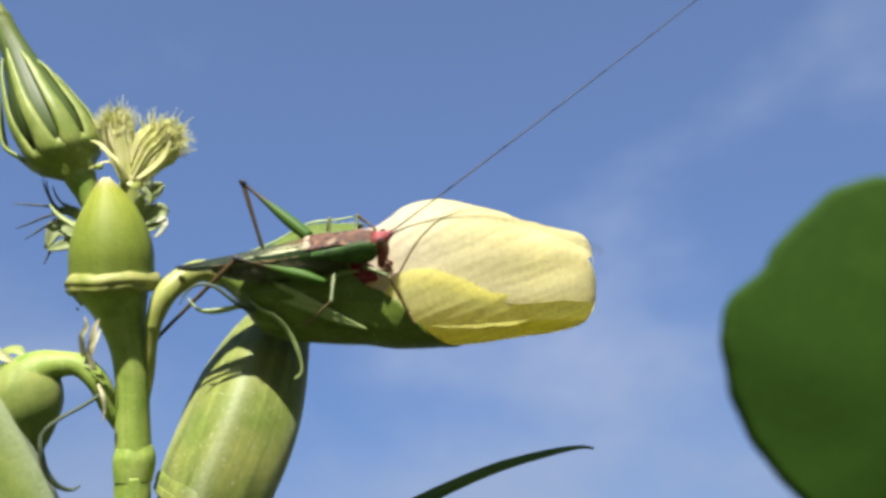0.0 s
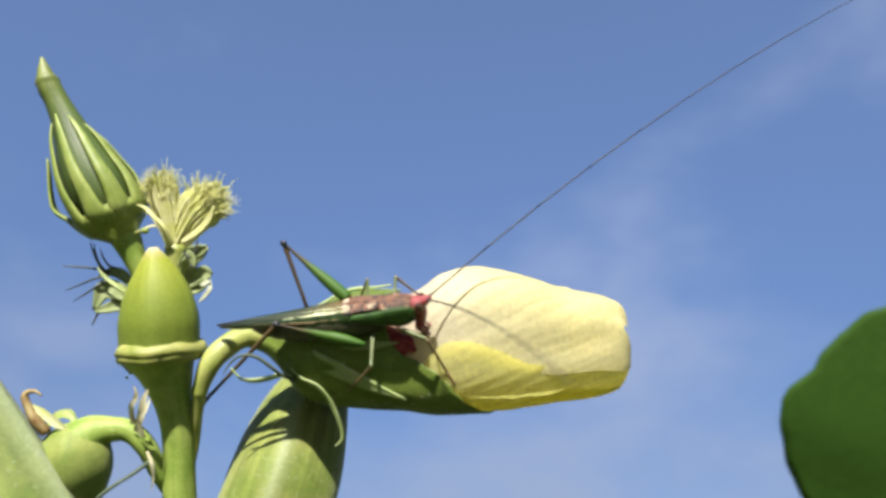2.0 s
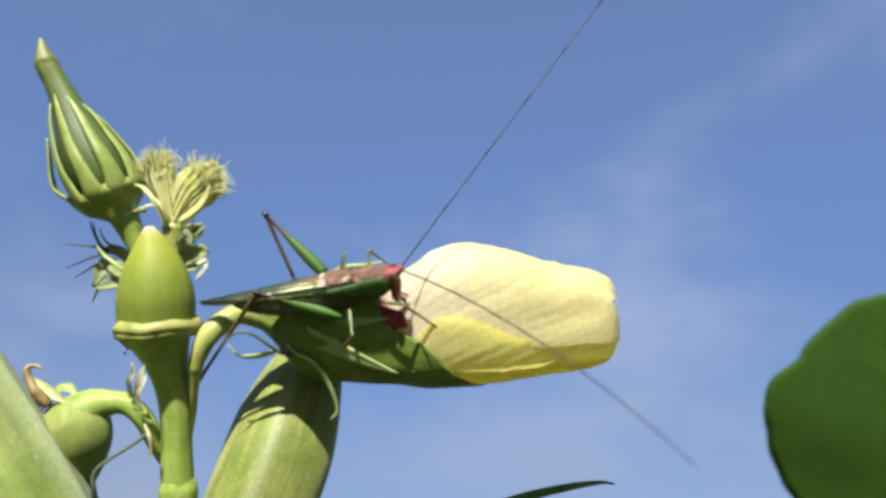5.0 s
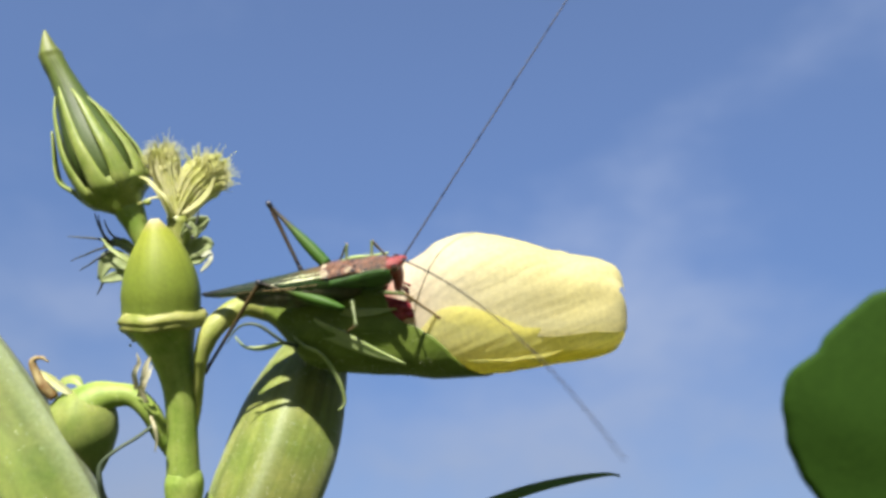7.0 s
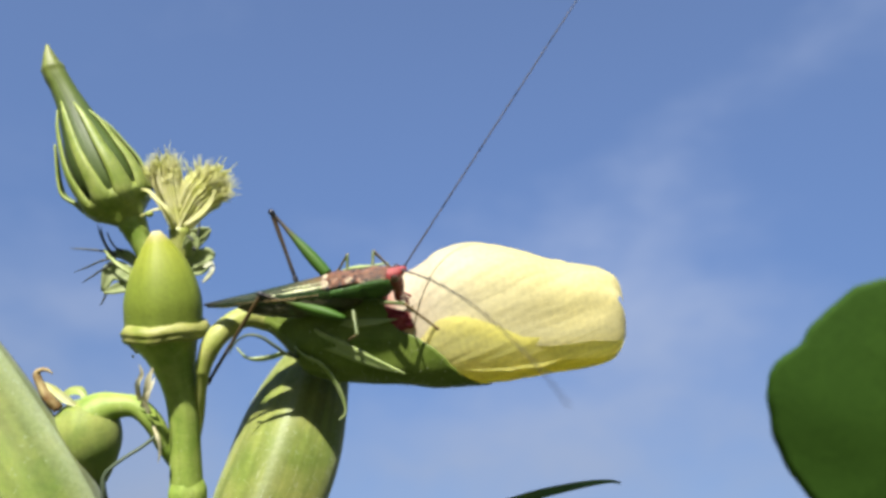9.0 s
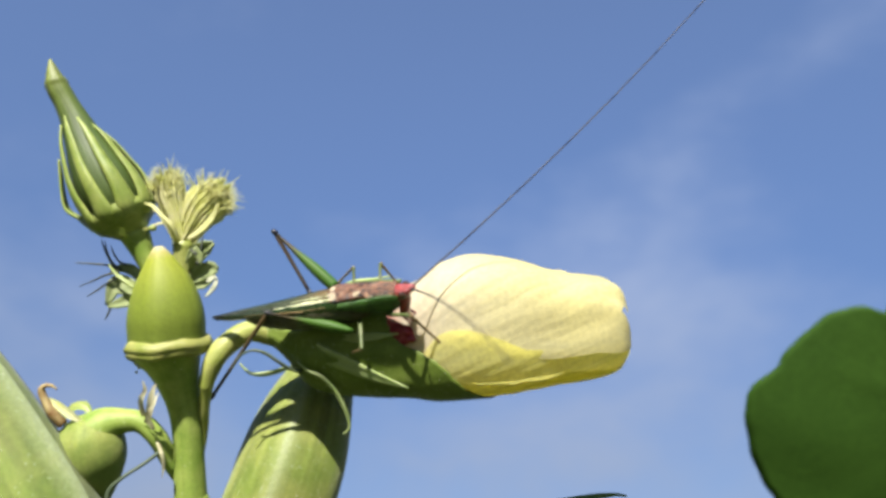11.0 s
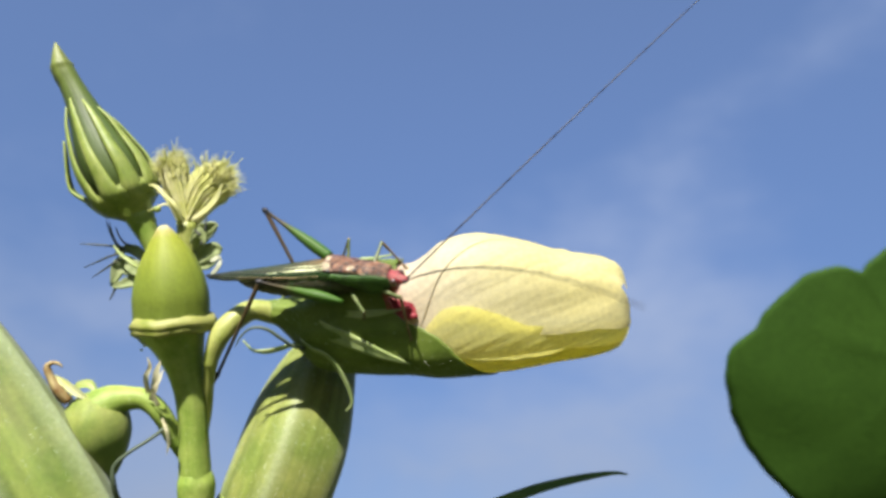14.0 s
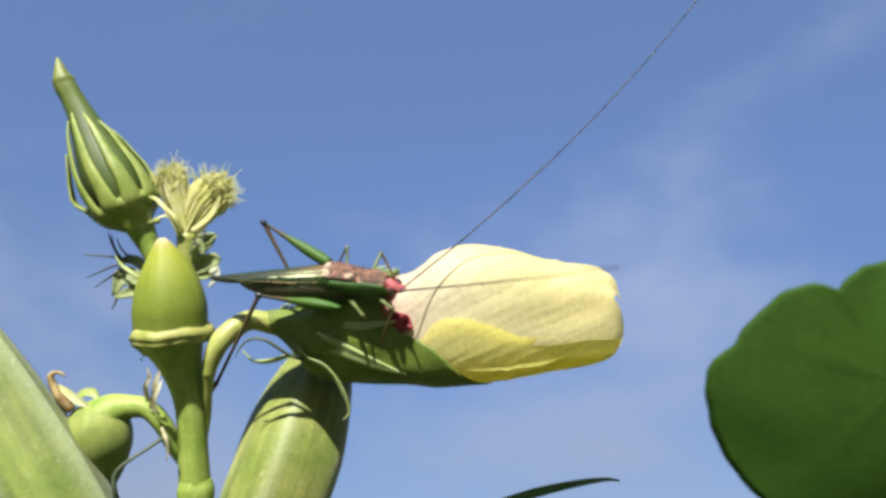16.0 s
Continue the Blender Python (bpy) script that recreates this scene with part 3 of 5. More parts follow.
def build_big_pod():
    th = thing("okra_pod", (-23.67, 1.50, -33.11), "plump ribbed green okra pod with fine hairs, under the flower", "okra pod", "okra pods")
    bm = bmesh.new()
    axis = [(-24.25, 1.40, -35.3), (-23.2, 1.60, -32.30), (-21.99, 2.30, -29.19), (-20.95, 3.60, -25.76), (-20.10, 6.00, -22.04), (-19.05, 9.00, -17.82), (-17.80, 11.80, -13.83), (-16.60, 14.00, -10.51), (-16.10, 15.50, -8.39)]
    tube(bm, axis, [7.88, 8.04, 8.12, 8.12, 7.72, 6.75, 5.3, 3.38, 0.648], 60, 50, ridged(5, 0.08, 0.25, 1.0))
    skin = bm.copy()
    part("pod_body", bm, POD, th)
    part("hairs", hairs(skin, 6500, 0.7, 0.028, 5), HAIR, th, kind="stuff")
    part("dew", beads(skin, 800, 0.115, 15), DEW, th, kind="stuff")
    skin.free()
    bm = bmesh.new()
    tube(bm, [(-25.9, 1.40, -39.3), (-25.2, 1.40, -37.5), (-24.6, 1.40, -36.1), (-24.2, 1.40, -34.7)], [5.14, 7.0, 8.05, 7.95], 18, 40, ridged(5, 0.04, 0.25))
    part("pod_base", bm, POD, th, "darker rounded base below the pod's ring")
    bm = bmesh.new()
    tube(bm, [(-24.65, 1.40, -36.1), (-24.5, 1.40, -35.5), (-24.3, 1.40, -34.9), (-24.12, 1.40, -34.4), (-23.95, 1.45, -33.9)], [7.5, 7.95, 8.1, 8.05, 7.75], 14, 50, lambda s, a: (1 - 0.08 * abs(math.sin(2.5 * (a + 0.25)))) * (1 + 0.008 * math.sin(9 * a)))
    part("ring", bm, POD, th, "pale scar ring round the pod's base")


build_big_pod()


def build_near_pod():
    th = thing("okra_pod", (-44.17, -14.00, -39.59), "large pale ribbed okra pod with hairy ridges", "okra pod", "okra pods")
    bm = bmesh.new()
    axis = [(-43.13, -14.00, -40.98), (-45.91, -14.00, -36.11), (-50.44, -14.00, -27.75), (-55.75, -13.00, -19.04), (-61.09, -12.00, -10.21), (-66.39, -11.00, -1.70), (-70.70, -10.00, 5.18), (-74.34, -9.00, 10.73)]
    tube(bm, axis, [8, 9.68, 9.84, 9.04, 7.52, 5.36, 2.88, 0.48], 60, 60, ridged(5, 0.28, 0.63, 0.9))
    skin = bm.copy()
    part("pod_body", bm, NEARPOD, th)
    part("hairs", hairs(skin, 5200, 0.6, 0.026, 7), HAIR, th, kind="stuff")
    part("dew", beads(skin, 500, 0.105, 17), DEW, th, kind="stuff")
    skin.free()
    bm = bmesh.new()
    tube(bm, [(-43.48, -14.00, -40.42), (-41.95, -14.00, -43.21), (-40.48, -12.00, -48.95), (-37.33, -8.00, -58.37), (-33.26, -4.00, -68.38)], [8.64, 6.4, 3.36, 2.88, 2.72], 24, 20)
    part("stalk", bm, STEM, th)


build_near_pod()


def build_side_pod():
    th = thing("small_okra_pod", (-45.36, -4.00, -18.06), "small drooping green okra pod with a withered flower remnant", "okra pod", "okra pods")
    bm = bmesh.new()
    axis = [(-47.83, -4.00, -16.21), (-47.67, -4.00, -17.28), (-47.44, -4.00, -18.98), (-47.21, -4.00, -21.06), (-46.82, -4.00, -23.37), (-46.28, -4.00, -26.21), (-45.74, -4.00, -29.14)]
    tube(bm, axis, [1.44, 3.2, 4.48, 4.88, 4.48, 2.88, 0.48], 40, 30, ridged(5, 0.06))
    skin = bm.copy()
    part("pod_body", bm, SIDE, th)
    part("hairs", hairs(skin, 500, 0.5, 0.018, 9), HAIR, th, kind="stuff")
    skin.free()
    bm = bmesh.new()
    tube(bm, [(-50.01, -6.00, -17.11), (-51.12, -6.50, -15.52), (-52.17, -6.50, -13.79), (-52.70, -6.50, -12.36), (-52.17, -6.50, -11.76), (-51.27, -6.50, -11.76), (-50.52, -6.50, -12.29)], [0.72, 0.72, 0.56, 0.48, 0.32, 0.24, 0.08], 26, 8)
    part("withered_style", bm, TAN, th, "brown curled withered style")
    bm = bmesh.new()
    ribbon(bm, [(-52.43, -6.00, -13.33), (-50.52, -6.50, -14.32), (-48.79, -6.50, -15.67), (-47.52, -6.00, -16.65)], [0.24, 0.96, 1.12, 0.48])
    ribbon(bm, [(-51.26, -5.00, -15.29), (-50.25, -5.50, -16.73), (-49.88, -5.00, -17.88)], [0.24, 0.72, 0.4])
    part("dry_petal", bm, TUFT, th, "straw-coloured shrivelled petal strip")
    bm = bmesh.new()
    ribbon(bm, [(-51.62, -3.00, -17.14), (-50.46, -2.50, -15.50), (-48.90, -2.50, -15.27), (-47.58, -3.00, -16.36)], [0.32, 1.44, 1.44, 0.48], (0, -1, 1))
    part("bract", bm, BRACT, th)


build_side_pod()


# ---- the closed bud ----
def build_bud():
    th = thing("okra_flower_bud", (-44.66, 5.00, 8.92), "closed green okra flower bud with narrow pale bracts", "flower bud")
    bm = bmesh.new()
    axis = [(-46.3, 5.00, 11.6), (-47.6, 5.00, 14.1), (-49.1, 5.00, 16.9), (-50.6, 5.00, 19.8), (-52.1, 5.00, 22.95), (-53.44, 5.00, 25.90), (-54.87, 5.00, 28.75), (-56.04, 5.00, 30.92), (-56.71, 5.00, 32.93), (-57.21, 5.00, 35.27)]
    tube(bm, axis, [3.8, 4.6, 4.6, 4.0, 3.05, 2.25, 1.8, 1.72, 1.15, 0.2], 60, 28, lambda s, a: ridged(5, 0.06, 0.2)(s, a) * (1 + 0.14 * math.exp(-((s - 0.83) / 0.03) ** 2) * (1 + 0.4 * math.cos(3 * a))))
    skin = bm.copy()
    part("bud_sheath", bm, BUD, th, "dark green sheath narrowing to a pale beak")
    part("hairs", hairs(skin, 500, 0.45, 0.018, 11), HAIR, th, kind="stuff")
    skin.free()
    bm = bmesh.new()
    tube(bm, [(-44.5, 5.00, 8.3), (-45.1, 5.00, 9.4), (-45.7, 5.00, 10.5), (-46.3, 5.00, 11.6), (-46.8, 5.00, 12.6)], [1.5, 2.7, 4.1, 4.9, 4.8], 22, 54, lambda s, a: 1 + 0.05 * math.cos(9 * (a - 0.1)) * s * s, caps=False)
    part("cup", bm, BRACT, th, "green cup at the bud's base")
    # bracts rise from the cup and follow the swelling of the bud
    a0, a1, a2 = np.array((-47.3, 5.00, 13.4)), np.array((-50.1, 5.00, 18.6)), np.array((-54.0, 5.00, 26.7))
    ax = (a2 - a0) / np.linalg.norm(a2 - a0)
    e1 = np.cross(ax, (0, 1, 0))
    e1 /= np.linalg.norm(e1)
    e2 = np.cross(ax, e1)
    for k in range(9):
        a = 2 * math.pi * k / 9 + 0.10
        out = math.cos(a) * e1 + math.sin(a) * e2
        loose = (1.42, 1.03, 1.0, 1.04, 1.0, 1.08, 1.0, 1.0, 1.05)[k]
        reach = (0.68, 0.95, 1.0, 0.94, 0.88, 0.82, 0.95, 0.9, 0.86)[k]
        pts = [a0 - ax * 3.2 + out * 3.65, a0 - ax * 1.6 + out * 4.65, a0 + ax * 0.48 + out * 4.95 * (loose * 0.3 + 0.7), a0 + (a1 - a0) * 0.6 * reach + out * 4.95 * (loose * 0.8 + 0.2), a0 + (a1 - a0) * 1.15 * reach + out * 4.4 * loose, a0 + (a2 - a0) * 0.78 * reach + out * 3.28 * loose * (1.12 if k == 0 else 1.0), a0 + (a2 - a0) * 0.98 * reach + out * 2 * loose * (1.6 if k == 0 else 1.0)]
        bm = bmesh.new()
        ribbon(bm, pts, [2.5, 2.9, 2.3, 1.8, 1.35, 0.8, 0.1], tuple(out), 26, 5, -0.3)
        solid(part("bract", bm, BRACT, th), 0.35)


build_bud()


# ---- the shoot tip: young leaves and withered bits ----
def build_tuft():
    rnd = random.Random(21)
    th = thing("young_leaf_tuft", (-37.71, 6.00, 7.57), "pale yellow-green tuft of unfolding young leaves at the shoot tip", "young leaves")
    foot = np.array((-37.71, 6.00, 7.74))
    heads = [((-39.20, 6.00, 12.60), (-40.40, 6.00, 18.60), 120, 2.1), ((-36.00, 6.00, 11.40), (-31.20, 6.00, 16.30), 170, 2.9)]
    for mid, tip, count, wide in heads:
        mid, tip = np.array(mid), np.array(tip)
        way = (tip - mid) / np.linalg.norm(tip - mid)
        side = np.cross(way, (0, 1, 0))
        for k in range(count):
            # strands run side by side in a sheaf and close over its head
            a, r = rnd.uniform(0, 2 * math.pi), math.sqrt(rnd.random())
            off = (math.cos(a) * side * wide + math.sin(a) * np.array((0, 1.6, 0))) * r
            reach = (1.08 - 0.32 * r * r) * rnd.uniform(0.62, 1.06)
            low = foot + (mid - foot) * rnd.uniform(-0.25, 0.5) + off * 0.62
            belly = mid + off * 1.0 + (tip - mid) * 0.15
            neck = mid + (tip - mid) * 0.62 * reach + off * 1.15
            end = mid + (tip - mid) * reach + off * rnd.uniform(0.85, 1.2)
            w = rnd.uniform(0.4, 0.95)
            bm = bmesh.new()
            ribbon(bm, [low, belly, neck, end], [0.3 * w, 0.7 * w, 0.95 * w, 0.85 * w, 0.10], (off[0] + rnd.uniform(-0.4, 0.4), -1, rnd.uniform(-0.3, 0.6)), 12, 4, rnd.uniform(0.3, 0.8))
            for q in range(2):
                at = neck + (end - neck) * rnd.uniform(0.2, 1.0)
                v = way * rnd.uniform(0.3, 1.1) + off * 0.35 + np.array([rnd.uniform(-0.4, 0.4), rnd.uniform(-0.4, 0.2), rnd.uniform(-0.2, 0.4)])
                tube(bm, [at, at + v * 0.9, at + v * rnd.uniform(1.0, 1.9)], [0.07, 0.05, 0.015], 3, 4)
            part("leaflet", bm, TUFT, th)
    # loose strips at the foot of the tuft
    for pts, w in (([(-38.06, 4.00, 7.43), (-39.36, 3.00, 10.82), (-41.01, 3.00, 12.87), (-42.40, 3.00, 13.45)], (6, 8, 7, 1)), ([(-37.64, 4.00, 7.60), (-38.30, 3.00, 10.00), (-39.78, 3.00, 11.64), (-41.09, 3.00, 12.30)], (6, 7, 5, 1)),
                   ([(-36.40, 4.00, 8.01), (-33.86, 3.00, 9.50), (-32.22, 3.00, 11.31), (-31.40, 3.00, 13.29)], (7, 11, 10, 1)), ([(-38.06, 4.00, 9.26), (-39.78, 3.00, 10.41), (-42.57, 3.00, 9.42)], (3, 4, 2))):
        bm = bmesh.new()
        ribbon(bm, pts, [0.08 * v for v in w], (0.2, -1, 0.5), 14, 4, 0.4)
        solid(part("leaflet", bm, TUFT, th), 0.18)
    bm = bmesh.new()
    ball(bm, (-41.17, 3.00, 9.67), (0.64, 0.48, 0.48), None, 10, 8)
    part("bud_scale", bm, BRACT, th)


build_tuft()


def build_withered():
    rnd = random.Random(5)
    th = thing("withered_flower", (-43.65, 5.00, 0.14), "withered grey-green flower remnant with dark bristles", "withered flower")
    for pts, w in (([(-43.15, 5.00, 0.14), (-45.09, 4.00, 0.96), (-47.16, 4.00, 1.38), (-48.57, 4.00, -1.69)], (12, 34, 36, 5)), ([(-43.15, 5.00, 1.39), (-45.07, 5.00, 3.48), (-46.75, 5.00, 3.90), (-48.42, 5.00, 3.32)], (8, 20, 16, 3)),
                   ([(-43.32, 5.00, -0.70), (-44.89, 3.50, -0.86), (-46.71, 3.50, -1.35), (-48.19, 3.50, -1.85)], (8, 24, 18, 3))):
        bm = bmesh.new()
        ribbon(bm, pts, [0.08 * v for v in w], (0.2, -1, 0.4), 14, 6, 0.5)
        solid(part("shrivelled_petal", bm, DRYGREEN, th), 0.25)
    bm = bmesh.new()
    ribbon(bm, [(-42.51, 2.00, 0.46), (-44.46, 2.00, 1.76), (-46.46, 2.50, 3.08), (-47.73, 3.00, 4.41)], [0.56, 0.64, 0.48, 0.16], (0, -1, 0.6))
    solid(part("bract", bm, BRACT, th), 0.2)
    for pts in (((-47.16, 4.00, 3.45), (-48.16, 4.00, 5.27), (-48.82, 4.00, 6.77), (-49.24, 4.00, 8.09)), ((-46.59, 4.00, 3.62), (-47.75, 4.00, 4.78), (-48.41, 4.00, 6.27), (-48.74, 4.00, 7.93)),
                ((-46.34, 4.00, 3.78), (-48.41, 4.00, 4.28), (-50.89, 4.00, 4.53), (-53.21, 4.00, 4.69)), ((-46.58, 4.00, 3.29), (-48.74, 4.00, 2.79), (-50.48, 4.00, 2.04), (-52.71, 4.00, 1.13)),
                ((-46.92, 4.00, 2.46), (-48.41, 4.00, 1.63), (-49.90, 4.00, 0.63), (-51.47, 4.00, -0.36)), ((-46.91, 4.00, -1.11), (-47.91, 4.00, -2.02), (-48.40, 4.00, -3.02), (-48.82, 4.00, -3.84)), ((-45.43, 4.00, 4.28), (-46.59, 4.00, 4.78), (-47.41, 4.00, 5.94), (-47.83, 4.00, 7.18))):
        bm = bmesh.new()
        tube(bm, pts, [0.208, 0.176, 0.144, 0.064], 12, 5)
        part("bristle", bm, SPINE, th, "thin dark bristle")
    th = thing("leaf_bud_cluster", (-36.13, 5.00, 3.48), "curled small green leaf buds with pale edges", "leaf buds")
    for pts, w in (([(-36.72, 5.00, 3.48), (-35.14, 4.50, 5.80), (-33.81, 4.50, 6.80), (-32.79, 5.00, 7.50)], (16, 34, 28, 6)), ([(-36.30, 5.00, 1.81), (-34.16, 4.00, 3.04), (-32.83, 4.00, 3.62), (-31.98, 4.50, 3.30)], (16, 32, 28, 8)),
                   ([(-36.30, 5.00, 3.07), (-35.16, 3.50, 4.67), (-34.83, 3.50, 5.75), (-35.16, 4.00, 6.94)], (10, 26, 20, 4)), ([(-36.13, 5.00, 0.97), (-34.16, 4.00, 1.38), (-33.08, 4.00, 2.21), (-32.34, 4.00, 2.79)], (8, 18, 16, 4))):
        bm = bmesh.new()
        ribbon(bm, pts, [0.08 * v for v in w], (0.3, -1, 0.3), 14, 6, 0.7)
        solid(part("leaf_bud", bm, DRYGREEN, th), 0.25)
    for pts in (((-33.07, 2.00, -0.44), (-32.25, 2.00, 0.46), (-31.60, 2.00, 1.43), (-31.58, 2.50, 2.42)), ((-32.91, 2.00, 1.76), (-32.09, 2.00, 2.25), (-31.52, 2.00, 2.57))):
        bm = bmesh.new()
        ribbon(bm, pts, [0.24, 0.64, 0.64, 0.16], (0.3, -1, 0.5))
        solid(part("pale_edge", bm, HAIR, th, "whitish curled strip"), 0.15)
    bm = bmesh.new()
    ball(bm, (-33.97, 1.20, 4.50), (0.256, 0.16, 0.256), None, 8, 6)
    part("speck", bm, BLACK, th, "black speck")
    bm = bmesh.new()
    tube(bm, [(-34.02, 3.00, 6.30), (-33.86, 3.00, 7.37), (-33.70, 3.00, 8.52)], [0.24, 0.2, 0.08], 8, 5)
    tube(bm, [(-34.68, 3.00, 5.72), (-35.26, 3.00, 6.22), (-35.58, 3.00, 6.54)], [0.24, 0.2, 0.08], 8, 5)
    part("bristle", bm, SPINE, th)


build_withered()


# ---- the open flower ----
# along the flower's axis: x, middle height and half height, in the plan
AX = [(-24.80, 0.00, -5.40), (-22.60, 0.00, -5.70), (-20.80, 0.00, -6.40), (-19.12, 0.00, -7.20), (-17.92, 0.00, -7.55), (-16.32, 0.00, -7.50), (-13.12, 0.00, -6.90), (-10.72, 0.00, -6.45), (-6.72, 0.00, -6.40), (-3.12, 0.00, -6.30), (-0.72, 0.00, -5.76), (1.28, 0.00, -5.08), (5.28, 0.00, -4.48), (9.29, 0.00, -4.56), (13.29, 0.00, -4.75), (17.30, 0.00, -5.25), (21.31, 0.00, -5.22), (24.51, 0.00, -5.10), (26.00, 0.00, -5.25), (26.75, 0.00, -5.75), (27.40, 0.00, -6.50), (27.80, 0.00, -6.80)]
HALF = [0.85, 1.25, 2.15, 3.30, 4.30, 5.30, 6.60, 7.15, 7.30, 7.40, 8.25, 9.10, 9.55, 9.30, 8.65, 7.65, 7.18, 6.48, 5.55, 4.25, 2.50, 0.50]
LINE = spline([(*p, h) for p, h in zip(AX, HALF)], 240)


def on_flower(x, angle, grow=0.0):
    """A place on the flower's skin: x in the plan, angle from +y round (90 degrees: up), grow: millimetres outwards."""
    cx, cy, cz, h = [np.interp(x, LINE[:, 0], LINE[:, k]) for k in range(4)]
    # round at the neck, flatter in front along the petals
    p = float(np.interp(x, (-13, -3), (2.0, 3.1)))
    across = math.copysign(max(0.0, 1 - abs(math.sin(angle)) ** p) ** (1 / p), math.cos(angle))
    return np.array((x, cy + (h + grow) * across, cz + (h + grow) * math.sin(angle)))


X_TIP = 27.75
X_NECK = -6.72


def build_flower():
    th = thing("okra_flower", (-23.84, 0.00, -6.43), "half-open cream-yellow okra flower with a crimson throat in a green calyx", "flower")
    # each petal winds round the axis, tucked under one neighbour and over the other: its two edges as
    # angles along x, the end of its lobe across it, its lift at the neck and at the tip, flare of the two edges, seed
    petals = [
        ([(-8, 40), (28, 30)], [(-8, 216), (-1, 202), (1.3, 194), (5, 195), (9, 201), (12.5, 207), (16, 206), (22, 203), (28, 214)],
         [(0, 15.5), (0.2, 17.4), (0.36, 18.6), (0.56, 21.4), (0.66, 23.9), (0.70, 25.3), (0.75, 27.0), (0.9, 27.7), (1, 27.3)], (0.0, 0.25), (0.15, 0.12), 0.3, PETAL),
        ([(-8, 10), (28, 20)], [(-8, 190), (28, 190)], [(0, 24.0), (0.4, 26.6), (0.58, 27.1), (0.68, 26.9), (0.76, 25.9), (0.85, 25.2), (1, 25.0)], (-0.4, -0.02), (0.0, 0.0), 4.4, PETAL),
        ([(-8, 214), (-2.5, 205), (-1.5, 196), (0, 186), (1.3, 180), (3, 179), (5.3, 181), (9.3, 188), (12.5, 197), (17, 199), (28, 196)], [(-8, 300), (28, 290)],
         [(0, 27.5), (0.6, 27.2), (1, 25.0)], (0.42, 0.02), (0.0, 0.0), 2.2, PETAL_LIT_THROUGH),
        ([(-8, 228), (5, 226), (18, 224), (22, 229), (28, 246)], [(-8, 345), (28, 345)], [(0, 25.6), (0.3, 26.9), (1, 26.0)], (0.54, 0.16), (0.0, 0.0), 3.1, PETAL_LIT_THROUGH),
        ([(-8, 320), (28, 330)], [(-8, 420), (28, 420)], [(0, 25.6), (0.5, 26.2), (1, 24.0)], (-0.25, -0.2), (0.0, 0.2), 1.1, PETAL),
    ]
    for edge0, edge1, ends, (lift0, lift1), (flare0, flare1), seed, skin_of in petals:
        bm = bmesh.new()
        rows, uvs = [], []
        nu, nv = 84, 72
        tables = [np.array(t, float).T for t in (edge0, edge1, ends)]
        for i in range(nu + 1):
            s = i / nu
            row, uvr = [], []
            for j in range(nv + 1):
                v = j / nv
                x0 = X_NECK - 0.64
                x = x0 + (np.interp(v, *tables[2]) - x0) * (s ** 0.92)
                d0, d1 = np.interp(x, *tables[0]), np.interp(x, *tables[1])
                deg = d0 + (d1 - d0) * v
                a = radians(deg)
                out = lift0 + (lift1 - lift0) * min(1.0, max(0.0, (x - 11) / 7)) + (flare0 * (1 - v) ** 5 + flare1 * v**5) * min(1.0, max(0.0, (x - 11) / 5))
                p = on_flower(min(x, X_TIP), a, out * min(1, s * 5))
                cx = np.array((x, *[np.interp(x, LINE[:, 0], LINE[:, k]) for k in (1, 2)]))
                close = max(0.0, (s - 0.84) / 0.16)
                # fine pleats that climb obliquely, broad swells, and a crinkled margin
                w = (deg + 95 * s) / 57.3
                fade = math.sin(math.pi * min(1, 0.08 + s))
                pl = (0.045 * math.sin(36 * w + 1.6 * math.sin(7 * w + seed) + seed) + 0.038 * math.sin(21 * w + 2.2 * math.sin(4 * w + 6 * s) - seed)) * fade * (0.35 + 0.9 * s)
                pl += 0.13 * math.sin(9 * w - 4 * s + seed) * s
                pl += 0.16 * close * math.sin(0.16 * deg + seed * 1.7)
                n = p - cx
                n = n / (np.linalg.norm(n) + 1e-9)
                row.append(p + n * pl * (0.15 + 0.85 * min(1, 6 * v, 6 * (1 - v))))
                uvr.append((s, w / 6.283))
            rows.append(row)
            uvs.append(uvr)
        quad_grid(bm, rows, False, 0, uvs)
        part("petal", bm, skin_of, th)
    # the calyx: a sheath, long and pointed below, split down the side
    bm = bmesh.new()
    rows = []
    x0 = -24.64
    for i in range(61):
        s = i / 60
        row = []
        for j in range(97):
            a = 2 * math.pi * j / 96
            fold = math.degrees(a) % 360
            fold = 540 - fold if fold > 270 else 180 - fold if fold < 90 else fold
            x_end = np.interp(fold, (90, 125, 150, 172, 182, 190, 202, 224, 239, 255, 270), (-4.4, -4.9, -5.8, -5.4, -3.6, -1.2, 0.8, 3.8, 5.6, 7.4, 9.6))
            x_end += 0.16 * math.sin(9 * a) + 0.08 * math.sin(31 * a)
            x = x0 + (x_end - x0) * s
            row.append(on_flower(x, a, 0.45 + 0.30 * math.sin(math.pi * min(1, 0.15 + 0.85 * s)) + 0.12 * math.sin(10 * a) * math.sin(3 * s) + 0.3 * s))
        rows.append(row)
    quad_grid(bm, rows, True)
    skin = bm.copy()
    solid(part("calyx", bm, CALYX, th, "green pointed calyx sheath"), 0.25, -1)
    part("hairs", hairs(skin, 1500, 0.4, 0.018, 13), HAIR, th, kind="stuff")
    part("dew", beads(skin, 340, 0.06, 19), DEW, th, kind="stuff")
    skin.free()
    # narrow bracts of the outer calyx
    def along(pairs, grow):
        return [on_flower(x, radians(a), g) for (x, a), g in zip(pairs, grow)]
